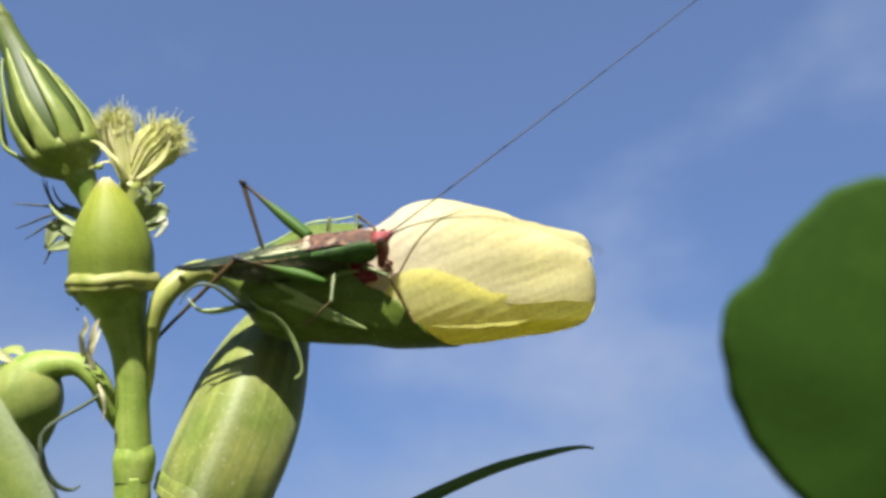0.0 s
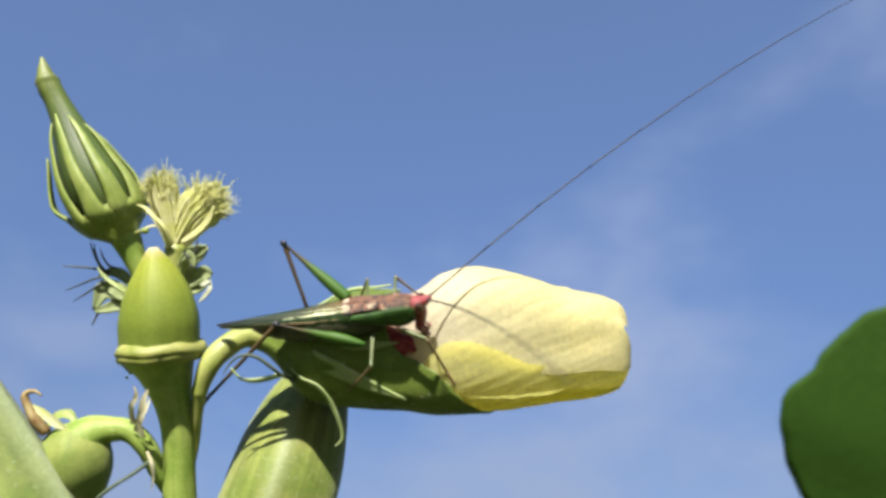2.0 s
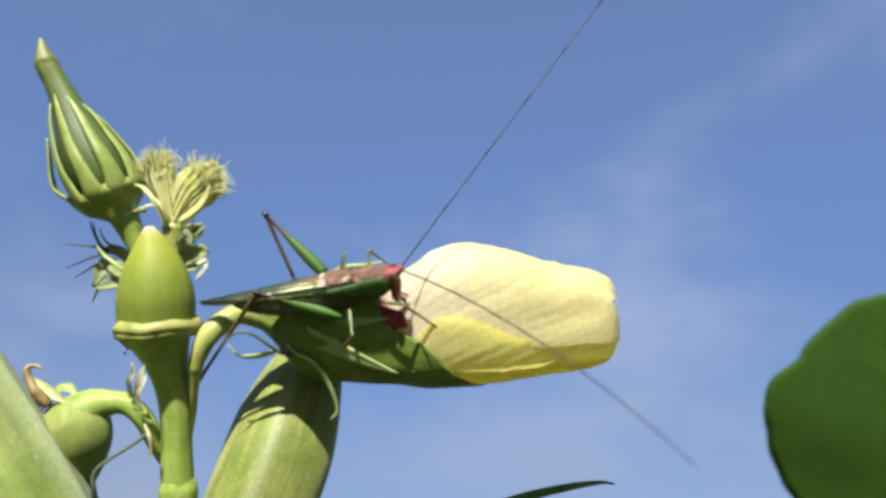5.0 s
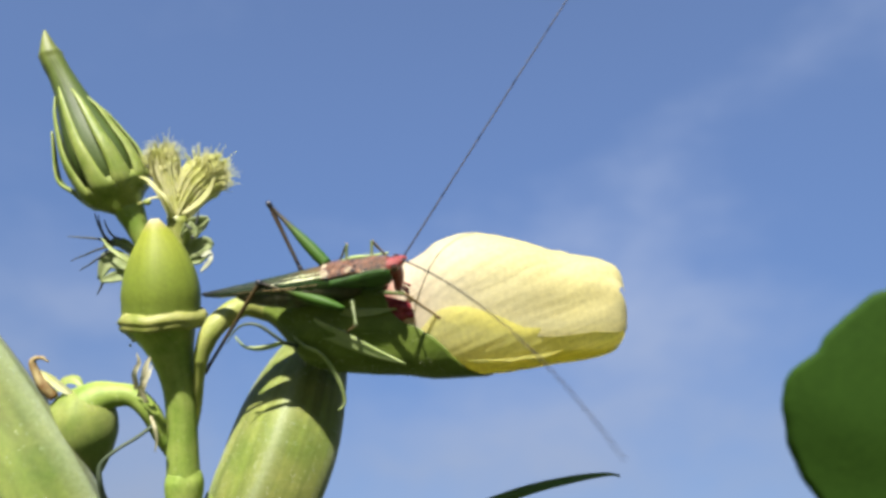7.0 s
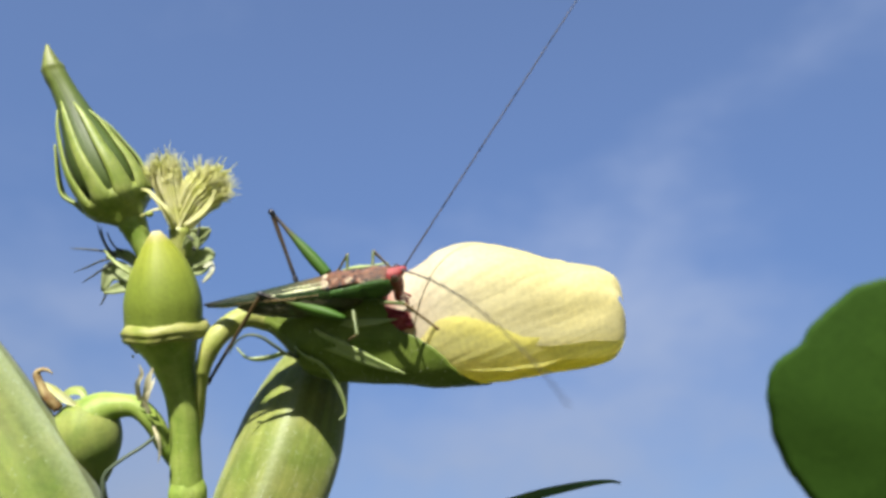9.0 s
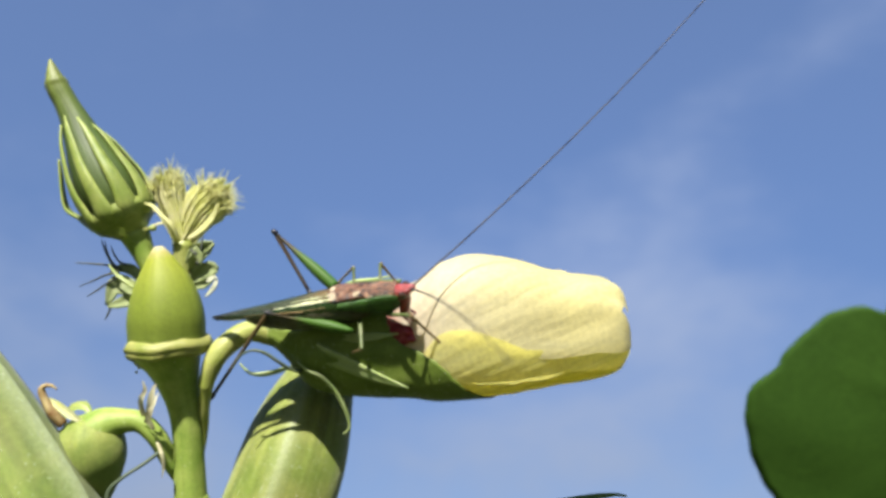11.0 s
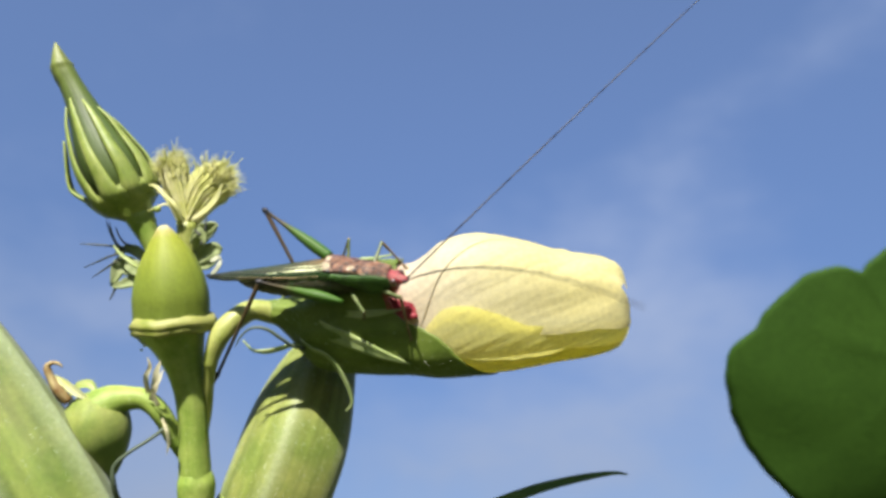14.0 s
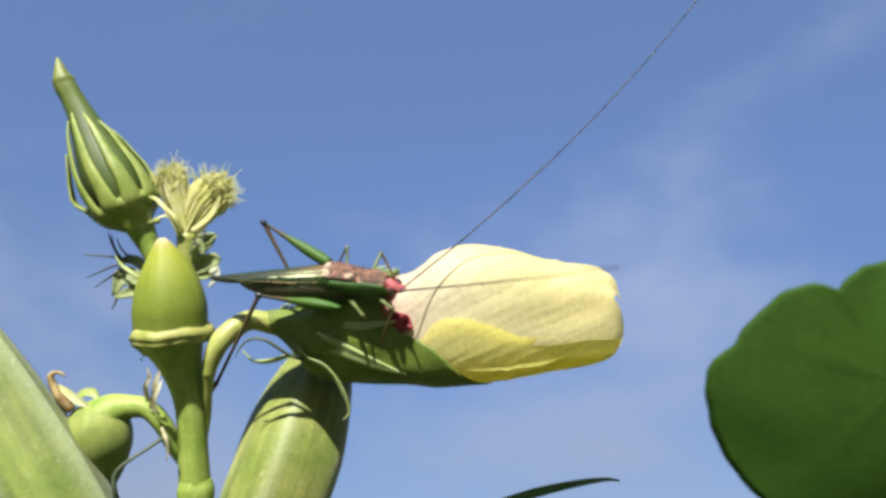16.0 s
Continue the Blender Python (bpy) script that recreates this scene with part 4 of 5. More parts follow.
    strips = [
        (along([(-15.5, 176), (-14.4, 185), (-12.2, 194), (-9.6, 204), (-6.7, 213), (-3.0, 224)], (0.7, 0.9, 1.0, 1.1, 1.2, 1.3)), (20, 29, 28, 24, 16, 1)),
        (along([(-11.6, 172), (-9.6, 174), (-7.0, 173), (-4.1, 171)], (0.7, 0.9, 1.0, 1.2)), (11, 15, 12, 1)),
        ([(-18.3, -4.6, -9.1), (-16.6, -5.6, -10.3), (-14.7, -6.2, -11.0), (-13.0, -6.2, -12.9), (-11.8, -5.8, -15.4), (-11.3, -5.4, -17.2), (-11.4, -5.2, -18.3), (-12.2, -5.0, -19.0)], (6, 9, 9, 7.5, 6, 5, 4, 1)),
        ([(-17.8, -3.8, -10.4), (-19.4, -4.8, -9.9), (-21.2, -5.5, -10.3), (-23.0, -5.6, -10.6), (-24.6, -5.6, -10.4), (-25.4, -5.6, -9.7), (-26.0, -5.6, -9.0)], (4, 7, 10, 9, 4, 2, 1)),
        (along([(-21.8, 96), (-16.3, 98), (-11.5, 100), (-8.0, 100), (-5.5, 102)], (0.9, 1.1, 1.1, 1.2, 1.6)), (10, 14, 12, 8, 1)),
    ]
    for pts, w in strips:
        bm = bmesh.new()
        mid = pts[len(pts) // 2]
        face = np.array(mid) - np.array((mid[0], np.interp(mid[0], LINE[:, 0], LINE[:, 1]), np.interp(mid[0], LINE[:, 0], LINE[:, 2])))
        ribbon(bm, pts, [0.08 * v for v in w], tuple(face), 22, 5, 0.15)
        solid(part("bract", bm, SEPAL, th), 0.25)
    # curling bract under the insect, its shade put into the dark colour
    bm = bmesh.new()
    tube(bm, [(-17.79, -4.60, -10.46), (-19.36, -5.20, -9.87), (-20.61, -6.20, -8.79), (-22.22, -6.80, -7.54), (-23.67, -7.00, -7.15), (-25.02, -7.00, -7.52), (-26.06, -7.00, -8.57), (-26.66, -7.00, -9.77)], [0.30, 0.27, 0.25, 0.24, 0.20, 0.16, 0.12, 0.05], 36, 6)
    part("bract", bm, SHADE_TENDRIL, th, "thin curling bract, its shade painted dark")
    # the crimson throat shows in the split of the calyx, under the insect's face
    bm = bmesh.new()
    rows = []
    for i in range(19):
        s = i / 18
        row = []
        for j in range(25):
            v = j / 24
            deg = 158 + 25 * v
            x_far = -1.9 - 2.6 * abs(2 * v - 1.15) ** 2 + 0.25 * math.sin(9 * v)
            row.append(on_flower(-7.2 + (x_far + 7.2) * s, radians(deg), 0.62 - 0.22 * s))
        rows.append(row)
    quad_grid(bm, rows, False)
    solid(part("throat", bm, CRIMSON, th, "crimson base of the petals"), 0.12, -1)
    for deg, x, size in ((178, -2.4, 0.6), (170, -3.2, 0.6)):
        bm = bmesh.new()
        ball(bm, on_flower(x, radians(deg), 0.55), (size, 0.45 * size, 0.7 * size), None, 12, 8)
        part("petal_claw", bm, CRIMSON, th, "crimson swelling at the petals' base")
    return th


okra_flower = build_flower()


# ---- leaves ----
def build_blade():
    th = thing("okra_leaf", (-7.42, 12.00, -93.95), "narrow green leaf lobe with a curved tip", "leaf", "leaves")
    bm = bmesh.new()
    c = [(-19.86, 12.00, -53.12), (-8.32, 12.00, -45.59), (1.44, 11.00, -40.21), (8.42, 10.00, -36.73), (15.28, 9.00, -33.92), (22.03, 8.00, -32.00), (26.53, 7.00, -31.05), (28.66, 7.00, -31.22)]
    ribbon(bm, c, [3.2, 3.04, 2.48, 2, 1.68, 1.2, 0.56, 0.08], (0.1, -0.75, 1), 40, 9, 0.12)
    solid(part("blade", bm, BLADE_SUNLIT, th), 0.25)
    bm = bmesh.new()
    tube(bm, [np.array(p) + (0, -0.1, -0.15) for p in c], [0.4, 0.4, 0.32, 0.32, 0.24, 0.16, 0.12, 0.04], 40, 6)
    part("midrib", bm, BLADE_SUNLIT, th)
    bm = bmesh.new()
    tube(bm, [(-19.86, 12.00, -53.12), (-26.95, 12.00, -60.21), (-30.68, 6.00, -68.17), (-34.20, 0.00, -78.18)], [1.12, 1.44, 1.6, 1.76], 24, 10)
    part("leaf_stalk", bm, STEM, th)


build_blade()

# the broad leaf hangs on its own stalk and sways; its mesh is in its own space, at the left edge of the blade
LEAF_HOME = (30.93, -44.00, -10.47)


# reach of the blade from its middle at angles from the right round by the top: rounded lobes with notches between
REACH = [(0, 20), (30, 19), (60, 14.5), (85, 11.6), (97, 11.5), (105, 11.45), (112.5, 11.1), (118, 10.75), (121.5, 10.5), (124, 11.1), (127, 11.9), (132, 12.6), (139.5, 13.35), (145, 13.65), (149, 13.75), (153.5, 14.1), (158, 14.55), (161.5, 14.75), (164.5, 14.8), (167, 15.05), (171, 15.95), (174, 16.6), (178, 17.15),
         (184, 17.25), (190, 17.2), (197.5, 17.25), (206, 17.2), (214, 17.15), (222, 17.1), (240, 17.3), (270, 19), (300, 18.5), (330, 19.5), (360, 20)]


def leaf_edge(a):
    """How far the blade reaches in direction a (radians), with fine blunt teeth."""
    return np.interp(math.degrees(a) % 360, *np.array(REACH, float).T) + 0.05 * math.cos(31 * a)


def build_leaf():
    th = new("okra_leaf")
    th["base_x"], th["base_y"], th["base_z"] = 0.0, 0.0, 0.0
    tagged(th, "broad dark green okra leaf with shallow lobes, swaying", "leaf", "leaves")
    mid = np.array((18.6, 1.5, 0.0))
    bm = bmesh.new()
    rows = []
    for i in range(21):
        s = i / 20
        row = []
        for j in range(240):
            a = 2 * math.pi * j / 240
            r = leaf_edge(a) * (0.02 + 0.98 * s)
            x, z = r * math.cos(a), r * math.sin(a)
            vein = abs(math.cos(2.5 * (a - 0.3))) ** 12
            y = 0.010 * r * r - 0.35 * s * s * math.cos(3 * a) - 0.10 * vein * (1 - s) * s * 3 + 0.25 * math.sin(6 * a + 5 * s) * s * s
            row.append(mid + (x, y - 0.09 * z, z))
        rows.append(row)
    quad_grid(bm, rows, True)
    solid(part("blade", bm, LEAF, th, own=True), 0.3)
    for k in range(5):
        a = 0.3 + k * 2 * math.pi / 5
        pts = []
        for q in range(6):
            s = q / 5 * 0.92
            r = leaf_edge(a) * s
            x, z = r * math.cos(a), r * math.sin(a)
            y = 0.010 * r * r - 0.35 * s * s * math.cos(3 * a) - 0.30 * (1 - s) * s + 0.25 * math.sin(6 * a + 5 * s) * s * s
            pts.append(mid + (x, y - 0.09 * z - 0.02, z))
        bm = bmesh.new()
        tube(bm, pts, [0.13, 0.12, 0.10, 0.08, 0.06, 0.03], 20, 6)
        part("vein", bm, VEIN, th, own=True)
    bm = bmesh.new()
    tube(bm, [mid + (0, 0.3, 0), mid + (3, 5, -6), mid + (4, 16, -30), mid + (-20, 30, -90), mid + (-66, 38, -170)], [0.9, 1.1, 1.3, 1.6, 1.8], 30, 10)
    part("leaf_stalk", bm, STEM, th, own=True)
    return th


swaying_leaf = build_leaf()


# ---- the katydid ----
# Its own space: x towards the head, y to its left, z towards its back, origin between the wing bases.
U = 0.0747     # plan unit of the insect, in millimetres


def K(x, y, z):
    return (x * U, y * U, z * U)


def half_shell(bm, stations, a0, a1, n=40, m=18, index=0, power=1.0):
    """A roof-like shell along x: stations of x, half width, height over the belly line, belly line."""
    st = spline(stations, n)
    rows = []
    for x, w, h, b in st:
        rows.append([(x * U, math.copysign(abs(math.cos(a)) ** power, math.cos(a)) * w * U, (b + math.sin(a) * h) * U) for a in np.linspace(a0, a1, m)])
    quad_grid(bm, rows, False, index)


def build_katydid():
    th = new("katydid")
    th["base_x"], th["base_y"], th["base_z"] = 0.0, 0.0, 0.0
    tagged(th, "green-brown katydid with red face and long feelers on the calyx", "insect")
    bm = bmesh.new()
    tube(bm, [K(44, 0, -30), K(16, 0, -22), K(-30, 0, -18), K(-90, 0, -22), K(-140, 0, -20), K(-172, 0, -16), K(-190, 0, -13)],
         [14 * U, 28 * U, 32 * U, 28 * U, 20 * U, 12 * U, 4 * U], 50, 22, lambda s, a: 1 + 0.03 * math.cos(2 * math.pi * 13 * s) * (s > 0.3))
    part("abdomen", bm, BELLY, th, "dark brown-green segmented abdomen", own=True)
    # folded wing cases: a brown roof and green sides, drawn out to a black point
    bm = bmesh.new()
    half_shell(bm, [(6, 23, 17, 2), (-30, 22, 15, 1), (-80, 17, 11, 0), (-140, 12, 8, -1), (-200, 7.5, 5, -1), (-252, 3.5, 3, -1)], radians(38), radians(142))
    solid(part("wing_roof", bm, WING, th, "glossy brown-green folded wing edges", own=True), 0.12)
    for side in (1, -1):
        bm = bmesh.new()
        a0, a1 = (-30, 30) if side > 0 else (136, 210)
        half_shell(bm, [(2, 28, 22, -2), (-40, 27, 20, -4), (-90, 22, 16, -4), (-150, 15, 11, -3), (-205, 9, 7, -2), (-246, 4, 3, -2)], radians(a0), radians(a1))
        solid(part("wing", bm, WINGSIDE, th, "dark green glossy wing", own=True), 0.12)
    # raised veins, broken by dark cells; the pale ones paint the roof's glint
    for pts, w, skin in (([(2, -19, 13), (-24, -19, 12.4), (-52, -17, 10.6), (-84, -15, 8.6), (-124, -12, 6)], (2.0, 4.6, 4.2, 3.2, 0.6), VEIN_GLINT), ([(-6, -9, 18), (-30, -11, 15.8), (-58, -8, 13.6), (-92, -6, 11.2)], (0.8, 1.6, 1.8, 0.4), VEIN_GLINT),
                         ([(-64, -25, 1), (-100, -21, 0), (-130, -17, -1)], (0.8, 1.4, 0.4), LEGBROWN), ([(-20, -26.5, 4), (-70, -23.5, 2.5), (-120, -18.5, 1.4), (-190, -10.5, 0.6)], (0.9, 1.2, 1.0, 0.3), LEGBROWN)):
        bm = bmesh.new()
        tube(bm, [K(*p) for p in pts], [0.8 * v * U for v in w], 40, 6, lambda s, a: 1 + 0.45 * math.sin(31 * s) * math.sin(17 * s + 1) + 0.25 * math.sin(83 * s + 2))
        part("wing_vein_glint", bm, skin, th, "pale wing vein with its glint painted in" if skin is VEIN_GLINT else "", own=True)
    bm = bmesh.new()
    tube(bm, [K(-188, 0, -6), K(-220, 0, -6), K(-250, 0, -3)], [7 * U, 5.5 * U, 2.0 * U], 12, 8)
    part("tail", bm, BLACK, th, own=True)
    bm = bmesh.new()
    half_shell(bm, [(-14, 26, 18, 2), (10, 27, 19, 2), (22, 25.4, 17.6, 2), (40, 24, 18, 2), (52, 22.6, 16.8, 2), (75, 22, 17, 2), (104, 19, 14, 0)], radians(28), radians(152), 48, 22)
    saddle = solid(part("saddle", bm, BROWN, th, "brown saddle-shaped back shield with dark and cream marks", own=True), 0.15)
    for side in (1, -1):
        bm = bmesh.new()
        a0, a1 = (-62, 32) if side > 0 else (148, 242)
        k = 1.0 if side < 0 else 0.8
        half_shell(bm, [(-10, 27 * k, 12, 0), (15, 29 * k, 16, -1), (48, 28 * k, 25, -4), (78, 25 * k, 32, -6), (98, 21 * k, 26, -6), (108, 17 * k, 14, -5)], radians(a0), radians(a1), 30, 12)
        solid(part("side_lobe", bm, LOBE, saddle, "green side of the shield", own=True), 0.12)
    def back(x, a, up):
        w, h = np.interp(x, (-14, 10, 40, 75, 104), (26, 27, 24, 22, 19)), np.interp(x, (-14, 10, 40, 75, 104), (18, 19, 18, 17, 14))
        return K(x, math.cos(radians(a)) * (w + up), 2 + math.sin(radians(a)) * (h + up))
    # cream patches behind, round the notch, and a pale keel along each shoulder
    for x0, x1, a0, a1 in ((-14, 1, 108, 147), (-13, -4, 70, 104), (33, 43, 116, 141), (57, 66, 147, 154)):
        bm = bmesh.new()
        rows = []
        for i in range(7):
            row = []
            for j in range(9):
                u, v = i / 6, j / 8
                round_off = 1 - 0.3 * abs(2 * u - 1) ** 3
                row.append(back(x0 + (x1 - x0) * u + 1.2 * math.sin(5 * v + x0), (a0 + a1) / 2 + (a1 - a0) * (v - 0.5) * round_off, 0.5 + 1.2 * (1 - (2 * u - 1) ** 2) * (1 - (2 * v - 1) ** 2)))
            rows.append(row)
        quad_grid(bm, rows, False)
        solid(part("cream_mark", bm, CREAM, saddle, "shining cream mark", own=True), 0.05)
    for x, a, rx, ry in ((-1, 150, 4.5, 3.2), (5, 118, 3.4, 2.4), (1, 78, 3.4, 2.6), (22, 146, 3.6, 2.6), (28, 104, 2.6, 3.4), (46, 136, 5.0, 3.2), (49, 114, 3.0, 3.6), (44, 84, 4.6, 2.6), (56, 70, 3.4, 2.4), (68, 142, 5.4, 1.8), (78, 118, 6.0, 1.6), (84, 92, 6.4, 1.5), (90, 138, 3.8, 2.0)):
        bm = bmesh.new()
        ball(bm, back(x, a, 0.3), (rx * U, ry * U, ry * U * 0.7), Matrix.Rotation(radians(a - 90), 3, "X"), 10, 6)
        part("dark_mark", bm, BLACK, saddle, own=True)
    # the head nods on the shield
    bm = bmesh.new()
    tube(bm, [K(92, 0, -6), K(104, 0, -3), K(114, 0, 0), K(124, 0, 4), K(132, 0, 7), K(138, 0, 8)], [13 * U, 15 * U, 14 * U, 9.5 * U, 6 * U, 3 * U], 26, 20)
    head = part("head", bm, RED, th, "red cone-shaped head", own=True)
    bm = bmesh.new()
    tube(bm, [K(114, 0, -4), K(113, 0, -18), K(109, 0, -34), K(103, 0, -46), K(99, 0, -52)], [11 * U, 11.5 * U, 9.5 * U, 6 * U, 3 * U], 22, 16)
    part("face", bm, RED, head, own=True)
    for y in (15, -15):
        bm = bmesh.new()
        ball(bm, K(117, 0.95 * y, 3), (7.5 * U, 6 * U, 7.5 * U), None, 18, 14)
        part("eye", bm, EYE, head, "shiny dark brown eye", own=True)
    for y, s in ((7, 1), (-7, -1)):
        for z0, reach in ((-42, 14), (-48, 6)):
            bm = bmesh.new()
            tube(bm, [K(104, y, z0), K(108 + 0.6 * reach, y * 1.3, z0 - 8), K(112 + 0.7 * reach, y * 1.5, z0 - 17)], [2.4 * U, 2.2 * U, 2.4 * U], 10, 6)
            part("palp", bm, RED, head, own=True)
    for y in (-8, 8):
        bm = bmesh.new()
        ball(bm, K(130, y * 0.8, 7), (4 * U, 3.4 * U, 3.4 * U), None, 10, 8)
        part("feeler_socket", bm, RED, head, own=True)
    return th, saddle, head


katydid, saddle, head = build_katydid()

# legs: the hip in the insect's space, lengths of thigh and shin in its units, thickness, the way the knee points
LEGS = {
    "hind_far": ((-10, 17, 14), 150, 120, (11.5, 4.2, 3.6), (-0.75, 0.1, 1.0)),
    "hind_near": ((16, -40, -44), 160, 218, (15.5, 4.4, 3.6), (-0.4, -0.4, 1.0)),
    "middle_far": ((18, 18, -12), 52, 56, (3.4, 2.6, 2.2), (0.0, 0.3, 1.0)),
    "middle_near": ((30, -26, -34), 60, 70, (3.8, 2.6, 2.2), (0.2, -1.0, -0.1)),
    "fore_far": ((66, 16, -10), 52, 60, (3.6, 2.8, 2.2), (-0.1, 0.3, 1.0)),
    "fore_near": ((78, -20, -34), 52, 74, (4.2, 3.0, 2.4), (0.4, -1.0, 0.2)),
}


def build_legs():
    made = {}
    for name, (hip, thigh, shin, (r0, r1, r2), way) in LEGS.items():
        hind = name.startswith("hind")
        word = name.split("_")[0]
        bm = bmesh.new()
        L = thigh * U
        prof = [0.92 * r0, r0, 0.96 * r0, 0.80 * r0, 0.58 * r0, 0.38 * r0, 0.27 * r0, 0.30 * r0] if name == "hind_far" else [0.35 * r0, 0.80 * r0, r0, 0.86 * r0, 0.58 * r0, 0.36 * r0, 0.26 * r0, 0.30 * r0] if hind else [0.7 * r0, r0, r0, 0.9 * r0, 0.8 * r0, 0.75 * r0, 0.75 * r0, 0.85 * r0]
        tube(bm, [(L * q / 7, 0, 0) for q in range(8)], [v * U for v in prof], 30, 12, flat=(0.95 if name == "hind_far" else 0.7) if hind else 1.0, up=(0, 1, 0))
        f = part(word + "_thigh", bm, FEMUR if hind else LEGGREEN, katydid, "bright green thigh, thin and brown towards the knee" if hind else "", own=True)
        if hind:
            bm = bmesh.new()
            ball(bm, (L, 0, 0), (8 * U, 5.5 * U, 7 * U), None, 12, 8)
            part("knee", bm, BLACK, f, "black knee", own=True)
        bm = bmesh.new()
        S = shin * U
        tube(bm, [(S * q / 4, 0, 0) for q in range(5)], [r1 * U, r1 * U * 0.95, r2 * U, r2 * U * 0.95, r2 * U], 16, 8)
        if hind:
            for q in range(9):
                x = S * (0.25 + 0.08 * q)
                tube(bm, [(x, 0, r2 * U * 0.5), (x + 2 * U, 0, r2 * U + 3 * U)], [0.7 * U, 0.2 * U], 2, 4)
        sh = part(word + "_shin", bm, SHIN if hind else LEGBROWN, katydid, "", own=True)
        bm = bmesh.new()
        tube(bm, [(S, 0, 0), (S + 7 * U, 0, 1.5 * U), (S + 14 * U, 0, 5 * U), (S + 22 * U, 0, 9 * U)], [v * U * (1.7 if hind else 1.0) for v in (2.4, 3.0, 2.2, 2.6)], 10, 6)
        tube(bm, [(S + 21 * U, 0, 9 * U), (S + 26 * U, 3 * U, 8 * U), (S + 28 * U, 4 * U, 4 * U)], [1.2 * U, 1.0 * U, 0.4 * U], 6, 5)
        tube(bm, [(S + 21 * U, 0, 9 * U), (S + 26 * U, -3 * U, 8 * U), (S + 28 * U, -4 * U, 4 * U)], [1.2 * U, 1.0 * U, 0.4 * U], 6, 5)
        part("foot", bm, BLACK if hind else LEGBROWN, sh, own=True)
        made[name] = (f, sh)
    return made


legs = build_legs()

# feelers: chains of stiff joints
JOINTS = 9
FEELER_LENGTH = {"upper": 84.0, "lower": 45.0}


def build_feelers():
    made = {}
    for name, length in FEELER_LENGTH.items():
        chain = []
        L = length / JOINTS
        for k in range(JOINTS):
            r0 = 0.115 - 0.05 * k / JOINTS
            r1 = 0.115 - 0.05 * (k + 1) / JOINTS
            bm = bmesh.new()
            tube(bm, [(-0.02, 0, 0), (L / 2, 0, 0), (L + 0.02, 0, 0)], [r0, (r0 + r1) / 2, r1], 8, 6)
            if k == 0:
                ball(bm, (0, 0, 0), (0.35, 0.3, 0.3), None, 10, 8)
            ob = part("feeler" if k == 0 else "feeler_joint", bm, FEELER, katydid if k == 0 else chain[0], "hair-thin dark feeler" if k == 0 else "", own=True)
            chain.append(ob)
        made[name] = chain
    return made


feelers = build_feelers()


# ---- what moves ----
# the insect: seconds, place of its wing bases in the plan, lean of its body, turn of head and shield
BODY = [
    (0, -9.78, -9.30, -2.91, 6.5, 0.0),
    (0.5, -9.88, -9.30, -2.19, 6.5, 0.0),
    (1, -10.14, -9.30, -1.50, 6.5, 0.0),
    (1.5, -10.16, -9.30, -1.62, 6.5, 0.0),
    (2, -10.29, -9.30, -1.39, 6.5, 0.0),
    (2.5, -10.19, -9.30, -1.68, 6.5, 0.0),
    (3, -10.35, -9.30, -1.70, 6.5, 0.0),
    (3.2, -10.06, -9.30, -1.25, 6.5, 0.0),
    (5.3, -12.42, -9.30, -0.66, 8.5, 3.0),
    (5.5, -12.63, -9.30, -0.62, 8.5, 3.0),
    (6, -12.64, -9.30, -0.67, 8.5, 3.0),
    (6.5, -12.61, -9.30, -0.84, 8.5, 3.0),
    (7, -12.44, -9.30, -0.68, 8.5, 3.0),
    (7.5, -12.52, -9.30, -0.25, 8.5, 3.0),
    (8, -12.45, -9.30, -0.38, 8.5, 3.0),
    (8.5, -12.60, -9.30, -0.51, 8.5, 3.0),
    (8.7, -12.46, -9.30, -0.57, 8.5, 3.0),
    (10.8, -11.46, -9.30, -0.33, 9.0, -2.0),
    (11, -11.54, -9.30, -0.14, 8.7, -4.3),
    (11.5, -11.44, -9.30, 0.27, 8.0, -10.0),
    (12, -11.74, -9.30, 0.70, 6.0, -16.0),
    (12.5, -12.02, -9.30, 0.89, 4.0, -20.0),
    (13, -12.65, -9.30, 0.56, 3.6, -20.1),
    (13.5, -12.76, -9.30, 0.37, 3.1, -20.3),
    (14, -12.82, -9.30, 0.67, 2.7, -20.4),
    (14.5, -12.12, -9.30, 1.41, 2.3, -20.6),
    (15, -11.95, -9.30, 1.46, 1.9, -20.7),
    (15.5, -12.08, -9.30, 1.56, 1.4, -20.9),
    (16, -12.04, -9.30, 1.54, 1.0, -21.0),
]
